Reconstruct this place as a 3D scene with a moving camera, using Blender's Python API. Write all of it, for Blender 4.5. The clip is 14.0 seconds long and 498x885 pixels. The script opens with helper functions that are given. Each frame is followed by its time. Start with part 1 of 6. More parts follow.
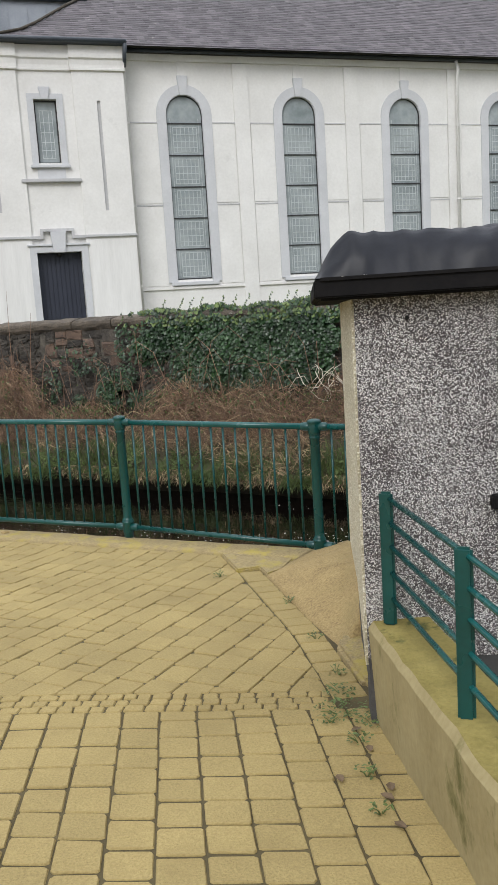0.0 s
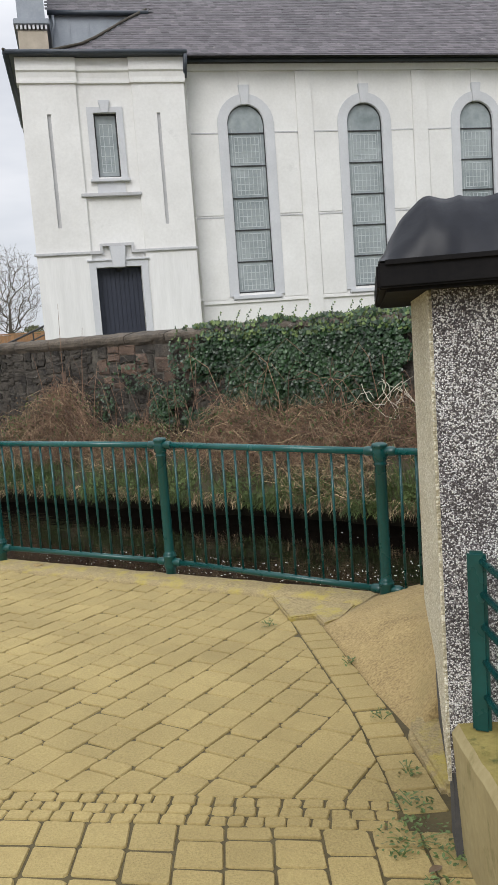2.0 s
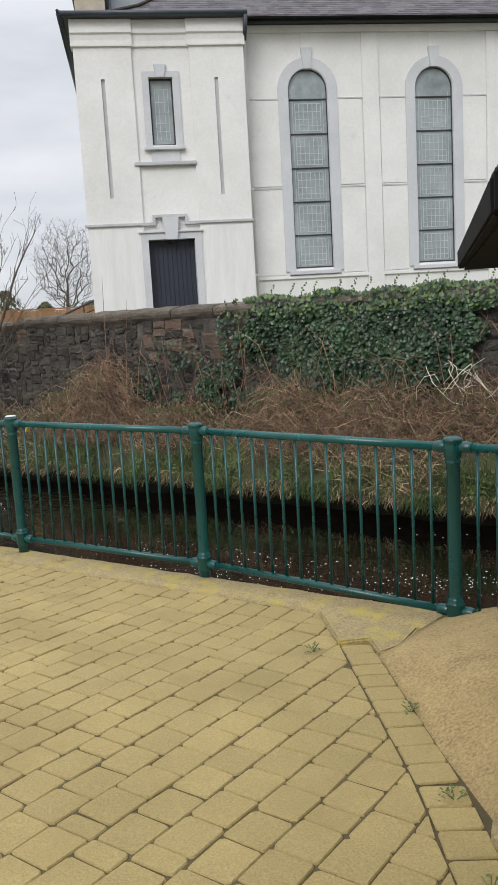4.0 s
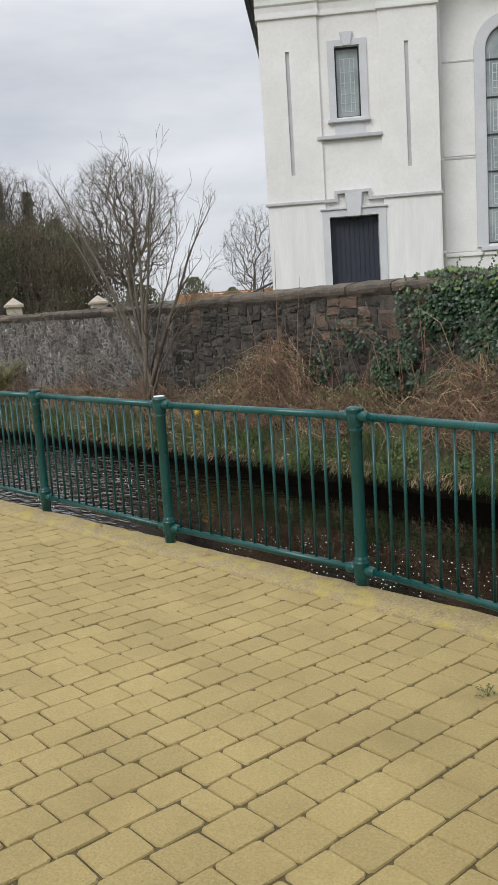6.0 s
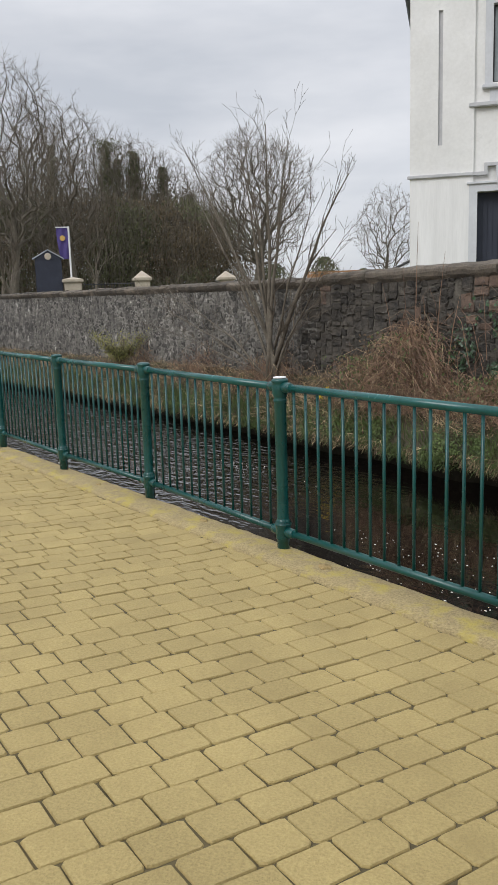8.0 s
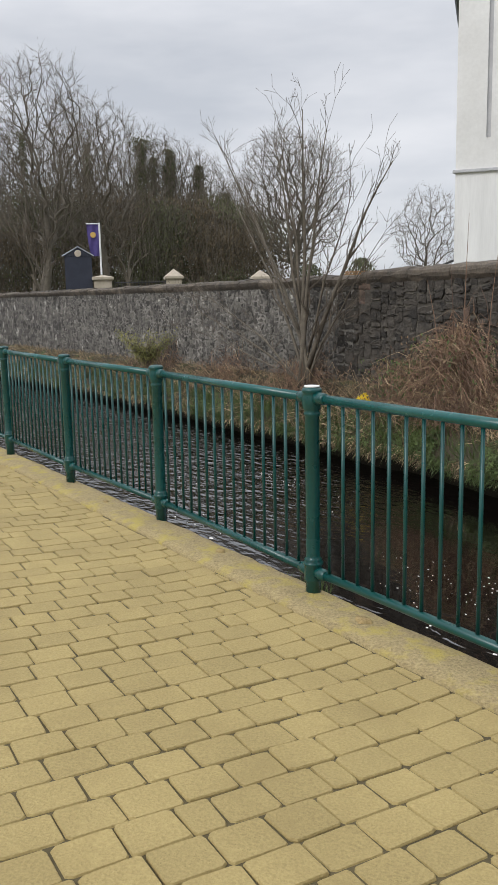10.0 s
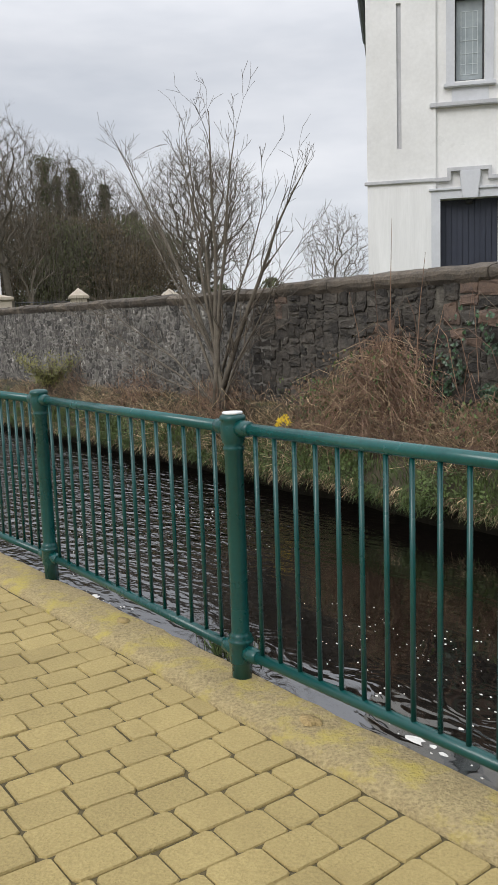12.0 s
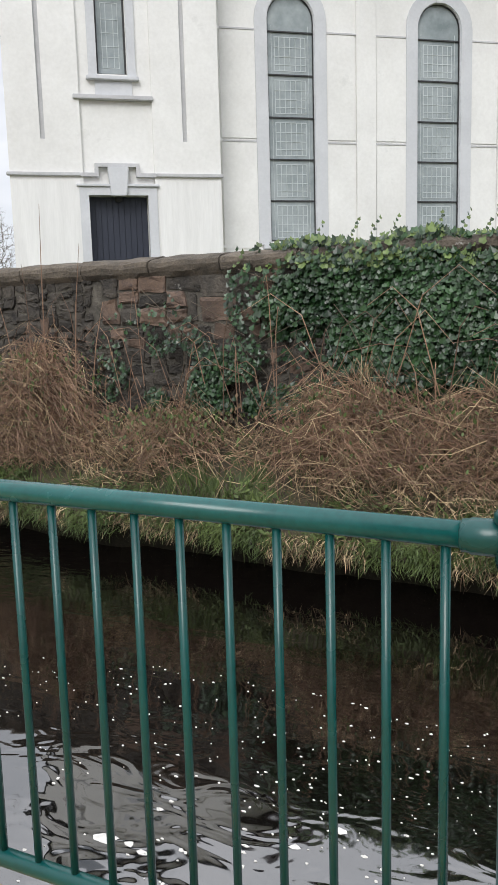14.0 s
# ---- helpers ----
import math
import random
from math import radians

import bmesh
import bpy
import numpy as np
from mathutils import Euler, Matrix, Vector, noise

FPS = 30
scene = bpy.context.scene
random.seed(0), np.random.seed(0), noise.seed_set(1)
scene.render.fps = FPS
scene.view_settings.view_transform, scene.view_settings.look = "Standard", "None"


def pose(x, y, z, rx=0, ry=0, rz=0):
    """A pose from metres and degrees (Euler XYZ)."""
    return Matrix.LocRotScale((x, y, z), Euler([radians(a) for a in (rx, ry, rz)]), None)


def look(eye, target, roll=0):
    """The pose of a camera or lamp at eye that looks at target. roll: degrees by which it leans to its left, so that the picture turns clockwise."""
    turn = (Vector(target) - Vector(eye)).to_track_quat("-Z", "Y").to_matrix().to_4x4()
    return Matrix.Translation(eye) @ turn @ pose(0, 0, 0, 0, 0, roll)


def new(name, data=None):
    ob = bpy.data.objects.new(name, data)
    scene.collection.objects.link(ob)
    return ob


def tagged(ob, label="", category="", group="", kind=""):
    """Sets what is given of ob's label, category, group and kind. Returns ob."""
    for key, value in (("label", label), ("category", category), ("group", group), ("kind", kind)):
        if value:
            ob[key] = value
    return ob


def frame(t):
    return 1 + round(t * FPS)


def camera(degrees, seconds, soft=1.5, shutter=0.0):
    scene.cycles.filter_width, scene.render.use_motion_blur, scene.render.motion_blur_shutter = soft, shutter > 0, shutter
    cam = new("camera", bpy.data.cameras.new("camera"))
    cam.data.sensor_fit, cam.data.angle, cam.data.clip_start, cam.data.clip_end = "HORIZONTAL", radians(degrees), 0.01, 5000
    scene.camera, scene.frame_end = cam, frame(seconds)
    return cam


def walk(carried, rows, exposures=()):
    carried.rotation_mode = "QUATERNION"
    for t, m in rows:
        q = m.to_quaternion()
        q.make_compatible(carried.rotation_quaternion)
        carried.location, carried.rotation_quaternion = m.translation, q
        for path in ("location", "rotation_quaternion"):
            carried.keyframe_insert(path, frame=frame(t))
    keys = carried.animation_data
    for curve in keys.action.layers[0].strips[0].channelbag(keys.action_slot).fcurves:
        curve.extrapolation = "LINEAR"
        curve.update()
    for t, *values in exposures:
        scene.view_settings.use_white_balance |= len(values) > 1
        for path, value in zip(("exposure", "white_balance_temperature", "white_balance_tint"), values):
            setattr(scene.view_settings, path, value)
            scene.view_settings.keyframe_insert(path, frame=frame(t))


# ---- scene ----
cam = camera(34.3, 14.0, soft=0.9)
PATH = [
    (0, (0.532, -8.103, 1.854), (1.078, -6.203, 1.549), -3.6),
    (0.5, (0.653, -7.961, 1.829), (1.216, -6.064, 1.537), -3.7),
    (1, (0.663, -7.749, 1.822), (1.201, -5.842, 1.554), -3.7),
    (1.5, (0.701, -7.521, 1.827), (1.185, -5.596, 1.574), -3.8),
    (2, (0.836, -7.341, 1.8), (1.227, -5.397, 1.544), -4.2),
    (2.5, (0.878, -7.176, 1.785), (1.196, -5.22, 1.513), -4.4),
    (4.8, (1.18, -6.304, 1.707), (1.371, -4.335, 1.41), -2.2),
    (5, (1.219, -6.262, 1.694), (1.35, -4.288, 1.4), -2.7),
    (5.5, (1.307, -6.067, 1.669), (1.235, -4.091, 1.369), -4.2),
    (6, (1.233, -5.832, 1.64), (1.034, -3.865, 1.334), -3.8),
    (6.5, (1.193, -5.544, 1.632), (0.889, -3.59, 1.338), -1.8),
    (7, (1.238, -5.323, 1.597), (0.757, -3.413, 1.251), 0.4),
    (7.5, (1.142, -5.142, 1.579), (0.656, -3.234, 1.23), -0.9),
    (8, (1.062, -4.942, 1.563), (0.57, -3.032, 1.227), -1.8),
    (8.2, (1.088, -4.863, 1.567), (0.555, -2.967, 1.22), -2.2),
    (10.3, (0.827, -3.937, 1.499), (0.256, -2.049, 1.17), -1.2),
    (10.5, (0.78, -3.845, 1.487), (0.223, -1.953, 1.153), -0.9),
    (11, (0.649, -3.59, 1.481), (0.146, -1.68, 1.164), -0.3),
    (11.5, (0.683, -3.318, 1.453), (0.204, -1.398, 1.165), -1.2),
    (12, (0.656, -3.132, 1.448), (0.288, -1.187, 1.163), -2.0),
    (12.5, (0.541, -2.884, 1.444), (0.524, -0.912, 1.11), -1.0),
    (13, (0.56, -2.7, 1.432), (0.473, -0.737, 1.058), -3.1),
    (13.5, (0.62, -2.518, 1.422), (0.549, -0.55, 1.073), -4.6),
    (14, (0.635, -2.269, 1.41), (1.092, -0.346, 1.106), -1.6),
]
walk(cam, [(t, look(eye, aim, lean)) for t, eye, aim, lean in PATH], exposures=[(0.0, 0.03), (2.5, 0.03), (5.0, -0.06), (8.0, -0.08), (12.3, 0.0), (13.2, 0.12), (14.0, 0.22)])

# ---------------------------------------------------------------- world and light
world = bpy.data.worlds.new("overcast_sky")
scene.world = world
world.use_nodes = True
wn, wl = world.node_tree.nodes, world.node_tree.links
wn.clear()
w_out = wn.new("ShaderNodeOutputWorld")
w_bg = wn.new("ShaderNodeBackground")
w_sky = wn.new("ShaderNodeTexSky")
w_sky.sky_type = "NISHITA"
w_sky.sun_disc = False
w_sky.sun_elevation = radians(38)
w_sky.sun_rotation = radians(210)
w_co = wn.new("ShaderNodeTexCoord")
w_map = wn.new("ShaderNodeMapping")
w_map.inputs["Scale"].default_value = (1.0, 1.0, 3.6)
w_noise = wn.new("ShaderNodeTexNoise")
w_noise.inputs["Scale"].default_value = 2.1
w_noise.inputs["Detail"].default_value = 5.0
w_noise.inputs["Roughness"].default_value = 0.55
w_ramp = wn.new("ShaderNodeValToRGB")
w_ramp.color_ramp.elements[0].position = 0.36
w_ramp.color_ramp.elements[0].color = (0.60, 0.63, 0.69, 1)
w_ramp.color_ramp.elements[1].position = 0.66
w_ramp.color_ramp.elements[1].color = (0.86, 0.87, 0.91, 1)
w_sep = wn.new("ShaderNodeSeparateXYZ")
w_up = wn.new("ShaderNodeMapRange")          # an overcast sky is brightest overhead
w_up.inputs["From Min"].default_value, w_up.inputs["From Max"].default_value = 0.3, 1.0
w_up.inputs["To Min"].default_value, w_up.inputs["To Max"].default_value = 1.0, 2.45
w_mul = wn.new("ShaderNodeVectorMath")
w_mul.operation = "SCALE"
w_dim = wn.new("ShaderNodeVectorMath")
w_dim.operation = "SCALE"
w_dim.inputs["Scale"].default_value = 0.08
w_mix = wn.new("ShaderNodeMixRGB")
w_mix.inputs["Fac"].default_value = 0.9
wl.new(w_co.outputs["Generated"], w_map.inputs["Vector"])
wl.new(w_map.outputs["Vector"], w_noise.inputs["Vector"])
wl.new(w_noise.outputs["Fac"], w_ramp.inputs["Fac"])
wl.new(w_co.outputs["Generated"], w_sep.inputs[0])
wl.new(w_sep.outputs["Z"], w_up.inputs["Value"])
wl.new(w_ramp.outputs["Color"], w_mul.inputs[0])
wl.new(w_up.outputs["Result"], w_mul.inputs["Scale"])
wl.new(w_sky.outputs["Color"], w_dim.inputs[0])
wl.new(w_dim.outputs["Vector"], w_mix.inputs[1])
wl.new(w_mul.outputs["Vector"], w_mix.inputs[2])
wl.new(w_mix.outputs["Color"], w_bg.inputs["Color"])
w_bg.inputs["Strength"].default_value = 1.06
wl.new(w_bg.outputs["Background"], w_out.inputs["Surface"])

sun_data = bpy.data.lights.new("sun", "SUN")
sun_data.energy, sun_data.angle, sun_data.color = 1.6, radians(30), (1.0, 0.98, 0.96)
sun = new("sun", sun_data)
sun.matrix_world = look((-13, -22, 21), (0, 0, 0))


# ---------------------------------------------------------------- materials
def surface(name, a, b, scale=6.0, fine=60.0, rough=0.8, bump=0.3, depth=0.01, vary=0.0, islands=False, metal=0.0,
            spots=None, spot_scale=9.0, spot_at=0.62, stretch=(1, 1, 1), rough_vary=0.1, fine_mix=0.35, gloss=0.5, spot_soft=0.08):
    """A worn surface: two colours mixed by a broad noise and a fine grain, tone varied per piece, optional stains, and relief."""
    m = bpy.data.materials.new(name)
    m.use_nodes = True
    nt, k = m.node_tree, m.node_tree.links
    bsdf = nt.nodes["Principled BSDF"]
    geo = nt.nodes.new("ShaderNodeNewGeometry")
    mp = nt.nodes.new("ShaderNodeMapping")
    mp.inputs["Scale"].default_value = stretch
    k.new(geo.outputs["Position"], mp.inputs["Vector"])

    def noise_tex(s, detail, r=0.6):
        t = nt.nodes.new("ShaderNodeTexNoise")
        t.inputs["Scale"].default_value, t.inputs["Detail"].default_value, t.inputs["Roughness"].default_value = s, detail, r
        k.new(mp.outputs["Vector"], t.inputs["Vector"])
        return t

    broad, grain = noise_tex(scale, 4), noise_tex(fine, 3)
    ramp = nt.nodes.new("ShaderNodeValToRGB")
    ramp.color_ramp.elements[0].position, ramp.color_ramp.elements[1].position = 0.32, 0.68
    ramp.color_ramp.elements[0].color, ramp.color_ramp.elements[1].color = (*a, 1), (*b, 1)
    both = nt.nodes.new("ShaderNodeMix")
    both.inputs[0].default_value = fine_mix
    k.new(broad.outputs["Fac"], both.inputs[2])
    k.new(grain.outputs["Fac"], both.inputs[3])
    k.new(both.outputs[0], ramp.inputs["Fac"])
    col = ramp.outputs["Color"]
    if spots:
        st = noise_tex(spot_scale, 6, 0.65)
        sr = nt.nodes.new("ShaderNodeValToRGB")
        sr.color_ramp.elements[0].position, sr.color_ramp.elements[1].position = spot_at, spot_at + spot_soft
        k.new(st.outputs["Fac"], sr.inputs["Fac"])
        sm = nt.nodes.new("ShaderNodeMixRGB")
        sm.inputs[2].default_value = (*spots, 1)
        k.new(sr.outputs["Color"], sm.inputs[0])
        k.new(col, sm.inputs[1])
        col = sm.outputs[0]
    if vary:
        hsv = nt.nodes.new("ShaderNodeHueSaturation")
        rng = nt.nodes.new("ShaderNodeMapRange")
        rng.inputs["To Min"].default_value, rng.inputs["To Max"].default_value = 1 - vary, 1 + vary
        if islands:
            k.new(geo.outputs["Random Per Island"], rng.inputs["Value"])
        else:
            info = nt.nodes.new("ShaderNodeObjectInfo")
            k.new(info.outputs["Random"], rng.inputs["Value"])
        k.new(rng.outputs["Result"], hsv.inputs["Value"])
        k.new(col, hsv.inputs["Color"])
        col = hsv.outputs["Color"]
    k.new(col, bsdf.inputs["Base Color"])
    bsdf.inputs["Specular IOR Level"].default_value = gloss
    bsdf.inputs["Metallic"].default_value = metal
    rr = nt.nodes.new("ShaderNodeMapRange")
    rr.inputs["To Min"].default_value, rr.inputs["To Max"].default_value = max(0.02, rough - rough_vary), min(1, rough + rough_vary)
    k.new(broad.outputs["Fac"], rr.inputs["Value"])
    k.new(rr.outputs["Result"], bsdf.inputs["Roughness"])
    if bump:
        bp = nt.nodes.new("ShaderNodeBump")
        bp.inputs["Strength"].default_value, bp.inputs["Distance"].default_value = bump, depth
        k.new(both.outputs[0], bp.inputs["Height"])
        k.new(bp.outputs["Normal"], bsdf.inputs["Normal"])
    return m


PAVER = surface("yellow_concrete_paver", (0.262, 0.198, 0.077), (0.425, 0.330, 0.138), 1.6, 105, 0.9, 1.0, 0.008, 0.06, True, spots=(0.285, 0.215, 0.085), spot_scale=2.2, spot_at=0.52, spot_soft=0.25, fine_mix=0.62)
PAVER_ONE = surface("yellow_concrete_paver_single", (0.262, 0.198, 0.077), (0.425, 0.330, 0.138), 1.6, 105, 0.9, 1.0, 0.008, 0.06, False, spots=(0.285, 0.215, 0.085), spot_scale=2.2, spot_at=0.52, spot_soft=0.25, fine_mix=0.62)
JOINT = surface("mossy_joint_sand", (0.055, 0.044, 0.019), (0.115, 0.090, 0.040), 5, 70, 0.95, 0.6, 0.006)
KERB = surface("lichened_concrete", (0.22, 0.168, 0.082), (0.46, 0.365, 0.18), 11, 72, 0.9, 1.0, 0.018, spots=(0.42, 0.335, 0.085), spot_scale=5.5, spot_at=0.50, spot_soft=0.16, fine_mix=0.75)
SANDY = surface("sandy_concrete", (0.20, 0.138, 0.055), (0.50, 0.372, 0.170), 6, 70, 0.95, 1.0, 0.016, fine_mix=0.65, spots=(0.24, 0.185, 0.075), spot_scale=3, spot_at=0.52, spot_soft=0.3)
LEDGE = surface("algae_stained_render", (0.25, 0.20, 0.090), (0.40, 0.335, 0.175), 3.2, 45, 0.85, 0.5, 0.008, spots=(0.13, 0.12, 0.035), spot_scale=3.0, spot_at=0.58, stretch=(1, 1, 0.6))
LEDGE_TOP = surface("mossy_coping_render", (0.18, 0.145, 0.035), (0.33, 0.27, 0.085), 7, 60, 0.95, 0.8, 0.01, spots=(0.08, 0.085, 0.02), spot_scale=6, spot_at=0.57)
WHITE = surface("white_masonry_paint", (0.66, 0.652, 0.63), (0.79, 0.785, 0.765), 0.9, 14, 0.75, 0.35, 0.012, spots=(0.66, 0.655, 0.635), spot_scale=1.6, spot_at=0.62)
WHITE_TRIM = surface("grey_white_trim_paint", (0.50, 0.51, 0.53), (0.60, 0.61, 0.63), 1.5, 18, 0.7, 0.25, 0.008)
WHITE_BOARD = surface("white_painted_board", (0.67, 0.665, 0.65), (0.79, 0.785, 0.77), 2, 12, 0.7, 0.2, 0.006, 0.015, stretch=(3, 3, 0.3))
# greyer than the white paint: shade of ledges and recesses put into the colour
SHADOW_GAP = surface("ledge_shade_paint", (0.40, 0.40, 0.41), (0.55, 0.55, 0.56), 3, 30, 0.8, 0.3, 0.005)
SLATE = surface("grey_roof_slate", (0.052, 0.046, 0.052), (0.130, 0.115, 0.125), 1.2, 30, 0.62, 0.4, 0.005, 0.38, True, spots=(0.19, 0.175, 0.165), spot_scale=3, spot_at=0.64)
MOSSY_RIDGE = surface("mossy_hip_tile", (0.035, 0.03, 0.022), (0.09, 0.078, 0.058), 7, 40, 0.9, 0.8, 0.02)
ZINC = surface("zinc_cladding", (0.22, 0.245, 0.275), (0.32, 0.345, 0.38), 2, 25, 0.5, 0.15, 0.004, metal=0.3)
GUTTER = surface("dark_grey_gutter_paint", (0.025, 0.033, 0.045), (0.055, 0.066, 0.082), 4, 40, 0.45, 0.2, 0.003)
NAVY = surface("navy_door_paint", (0.012, 0.016, 0.030), (0.026, 0.031, 0.050), 4, 50, 0.55, 0.2, 0.003)
GREEN = surface("green_gloss_metal_paint", (0.002, 0.043, 0.040), (0.004, 0.067, 0.062), 4, 50, 0.28, 0.2, 0.002, spots=(0.008, 0.085, 0.072), spot_scale=14, spot_at=0.66)
GREEN_WORN = surface("weathered_green_rail_paint", (0.003, 0.058, 0.055), (0.008, 0.096, 0.090), 7, 60, 0.25, 0.2, 0.002, spots=(0.05, 0.15, 0.13), spot_scale=18, spot_at=0.66)
DARK_PLINTH = surface("dark_bitumen_plinth", (0.035, 0.035, 0.038), (0.085, 0.083, 0.08), 7, 60, 0.8, 0.5, 0.006)
TARP = surface("black_tarpaulin", (0.005, 0.006, 0.009), (0.012, 0.014, 0.021), 3, 40, 0.40, 0.3, 0.006, rough_vary=0.1, gloss=0.25)
FELT = surface("black_fascia_board", (0.006, 0.006, 0.007), (0.014, 0.013, 0.013), 8, 50, 0.8, 0.5, 0.006, spots=(0.07, 0.055, 0.04), spot_scale=7, spot_at=0.70, gloss=0.12)
# near-black colour that stands in for unlit hollows
VOID = surface("unlit_interior_black", (0.004, 0.004, 0.005), (0.010, 0.010, 0.010), 5, 30, 0.95, 0.2)
STONE = surface("dark_whinstone", (0.012, 0.011, 0.010), (0.088, 0.076, 0.062), 5.0, 30, 0.88, 1.0, 0.05, 0.45, True, spots=(0.22, 0.21, 0.185), spot_scale=7, spot_at=0.64)
STONE_ONE = surface("dark_whinstone_single", (0.012, 0.011, 0.010), (0.088, 0.076, 0.062), 5.0, 30, 0.88, 1.0, 0.05, 0.45, False, spots=(0.22, 0.21, 0.185), spot_scale=7, spot_at=0.64)
PALE_RUBBLE = surface("grey_mortared_rubble", (0.030, 0.028, 0.026), (0.160, 0.148, 0.130), 5.0, 34, 0.9, 1.0, 0.05, 0.5, True, spots=(0.40, 0.38, 0.34), spot_scale=2.6, spot_at=0.58, spot_soft=0.10)
RED_STONE = surface("red_brown_sandstone", (0.060, 0.044, 0.037), (0.19, 0.128, 0.092), 4, 45, 0.9, 0.9, 0.02, 0.3, False, spots=(0.05, 0.042, 0.04), spot_scale=6, spot_at=0.60)
MORTAR = surface("dark_lime_mortar", (0.030, 0.027, 0.022), (0.135, 0.122, 0.100), 6, 34, 0.95, 1.0, 0.04, spots=(0.20, 0.19, 0.165), spot_scale=8, spot_at=0.64)
PALE_MORTAR = surface("pale_lime_mortar", (0.07, 0.066, 0.058), (0.30, 0.282, 0.25), 2.2, 30, 0.95, 1.0, 0.04, spots=(0.04, 0.037, 0.032), spot_scale=4, spot_at=0.53)
COPING = surface("lichened_coping_stone", (0.035, 0.031, 0.026), (0.160, 0.130, 0.098), 5, 45, 0.9, 1.0, 0.04, 0.3, False, spots=(0.42, 0.40, 0.36), spot_scale=9, spot_at=0.67)
SOIL = surface("damp_bank_soil", (0.028, 0.023, 0.014), (0.075, 0.062, 0.034), 4, 40, 0.95, 1.0, 0.03, spots=(0.045, 0.065, 0.018), spot_scale=3, spot_at=0.52)
# wet soil, darkened further to carry the shade under the bank's overhang
CHANNEL = surface("wet_shaded_river_wall", (0.010, 0.009, 0.006), (0.030, 0.026, 0.018), 6, 40, 0.9, 0.8, 0.02, gloss=0.1)
FIELD = surface("rough_winter_grass", (0.055, 0.070, 0.022), (0.12, 0.115, 0.045), 0.5, 9, 0.95, 0.8, 0.05)
BARK = surface("grey_brown_bark", (0.070, 0.058, 0.043), (0.165, 0.14, 0.105), 9, 70, 0.9, 0.7, 0.006)
FAR_BARK = surface("dark_far_bark", (0.075, 0.065, 0.05), (0.15, 0.13, 0.10), 5, 30, 0.95, 0.4, 0.01)
SANDSTONE = surface("pale_sandstone", (0.36, 0.31, 0.245), (0.52, 0.46, 0.37), 4, 40, 0.9, 0.5, 0.01)
TIMBER = surface("orange_stained_timber", (0.24, 0.125, 0.055), (0.37, 0.205, 0.10), 3, 40, 0.8, 0.4, 0.005, 0.12)
PURPLE = surface("purple_banner_cloth", (0.045, 0.032, 0.14), (0.085, 0.06, 0.22), 6, 60, 0.8, 0.2, 0.004)
GOLD = surface("gold_print", (0.48, 0.30, 0.07), (0.62, 0.42, 0.12), 8, 40, 0.7, 0.0)
POLE_WHITE = surface("white_pole_paint", (0.68, 0.68, 0.68), (0.80, 0.80, 0.80), 5, 40, 0.5, 0.1, 0.002)
IRON = surface("black_iron", (0.016, 0.016, 0.018), (0.035, 0.035, 0.037), 8, 60, 0.55, 0.3, 0.003)
FOAM = surface("river_foam", (0.62, 0.60, 0.55), (0.82, 0.80, 0.75), 30, 160, 0.8, 0.4, 0.004)
YELLOW = surface("daffodil_yellow", (0.72, 0.50, 0.015), (0.85, 0.62, 0.03), 20, 80, 0.6, 0.2, 0.002)
LEAD = surface("pale_leaded_came", (0.40, 0.44, 0.45), (0.52, 0.56, 0.565), 6, 50, 0.6, 0.1, 0.002)


def leaf_material(name, dark, light, rough=0.4, trans=0.15, vary=0.35):
    m = surface(name, dark, light, 3.0, 25, rough, 0.15, 0.003, vary, True)
    m.node_tree.nodes["Principled BSDF"].inputs["Transmission Weight"].default_value = 0.0
    m.node_tree.nodes["Principled BSDF"].inputs["Subsurface Weight"].default_value = 0.0
    return m


IVY = leaf_material("glossy_ivy_leaf", (0.007, 0.023, 0.008), (0.030, 0.074, 0.022), 0.36, vary=0.5)
IVY_YOUNG = leaf_material("young_ivy_leaf", (0.055, 0.095, 0.020), (0.13, 0.18, 0.045), 0.5)
GRASS = leaf_material("bank_grass_blade", (0.032, 0.056, 0.012), (0.100, 0.135, 0.034), 0.65)
STRAW = leaf_material("dead_grass_straw", (0.25, 0.18, 0.10), (0.52, 0.40, 0.245), 0.8, vary=0.5)
BRAMBLE = leaf_material("dead_bramble_cane", (0.095, 0.056, 0.037), (0.27, 0.165, 0.105), 0.8, vary=0.5)
BRACKEN = leaf_material("brown_dead_foliage", (0.075, 0.052, 0.030), (0.20, 0.135, 0.080), 0.9)
TWIG = leaf_material("thin_twig_bark", (0.060, 0.047, 0.034), (0.135, 0.108, 0.077), 0.85, vary=0.2)
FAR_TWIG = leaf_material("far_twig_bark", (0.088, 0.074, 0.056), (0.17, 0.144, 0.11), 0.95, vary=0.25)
EVERGREEN = leaf_material("dark_evergreen_leaf", (0.038, 0.045, 0.017), (0.100, 0.104, 0.042), 0.75, vary=0.45)
WEED = leaf_material("small_weed_leaf", (0.05, 0.085, 0.02), (0.12, 0.17, 0.05), 0.6)


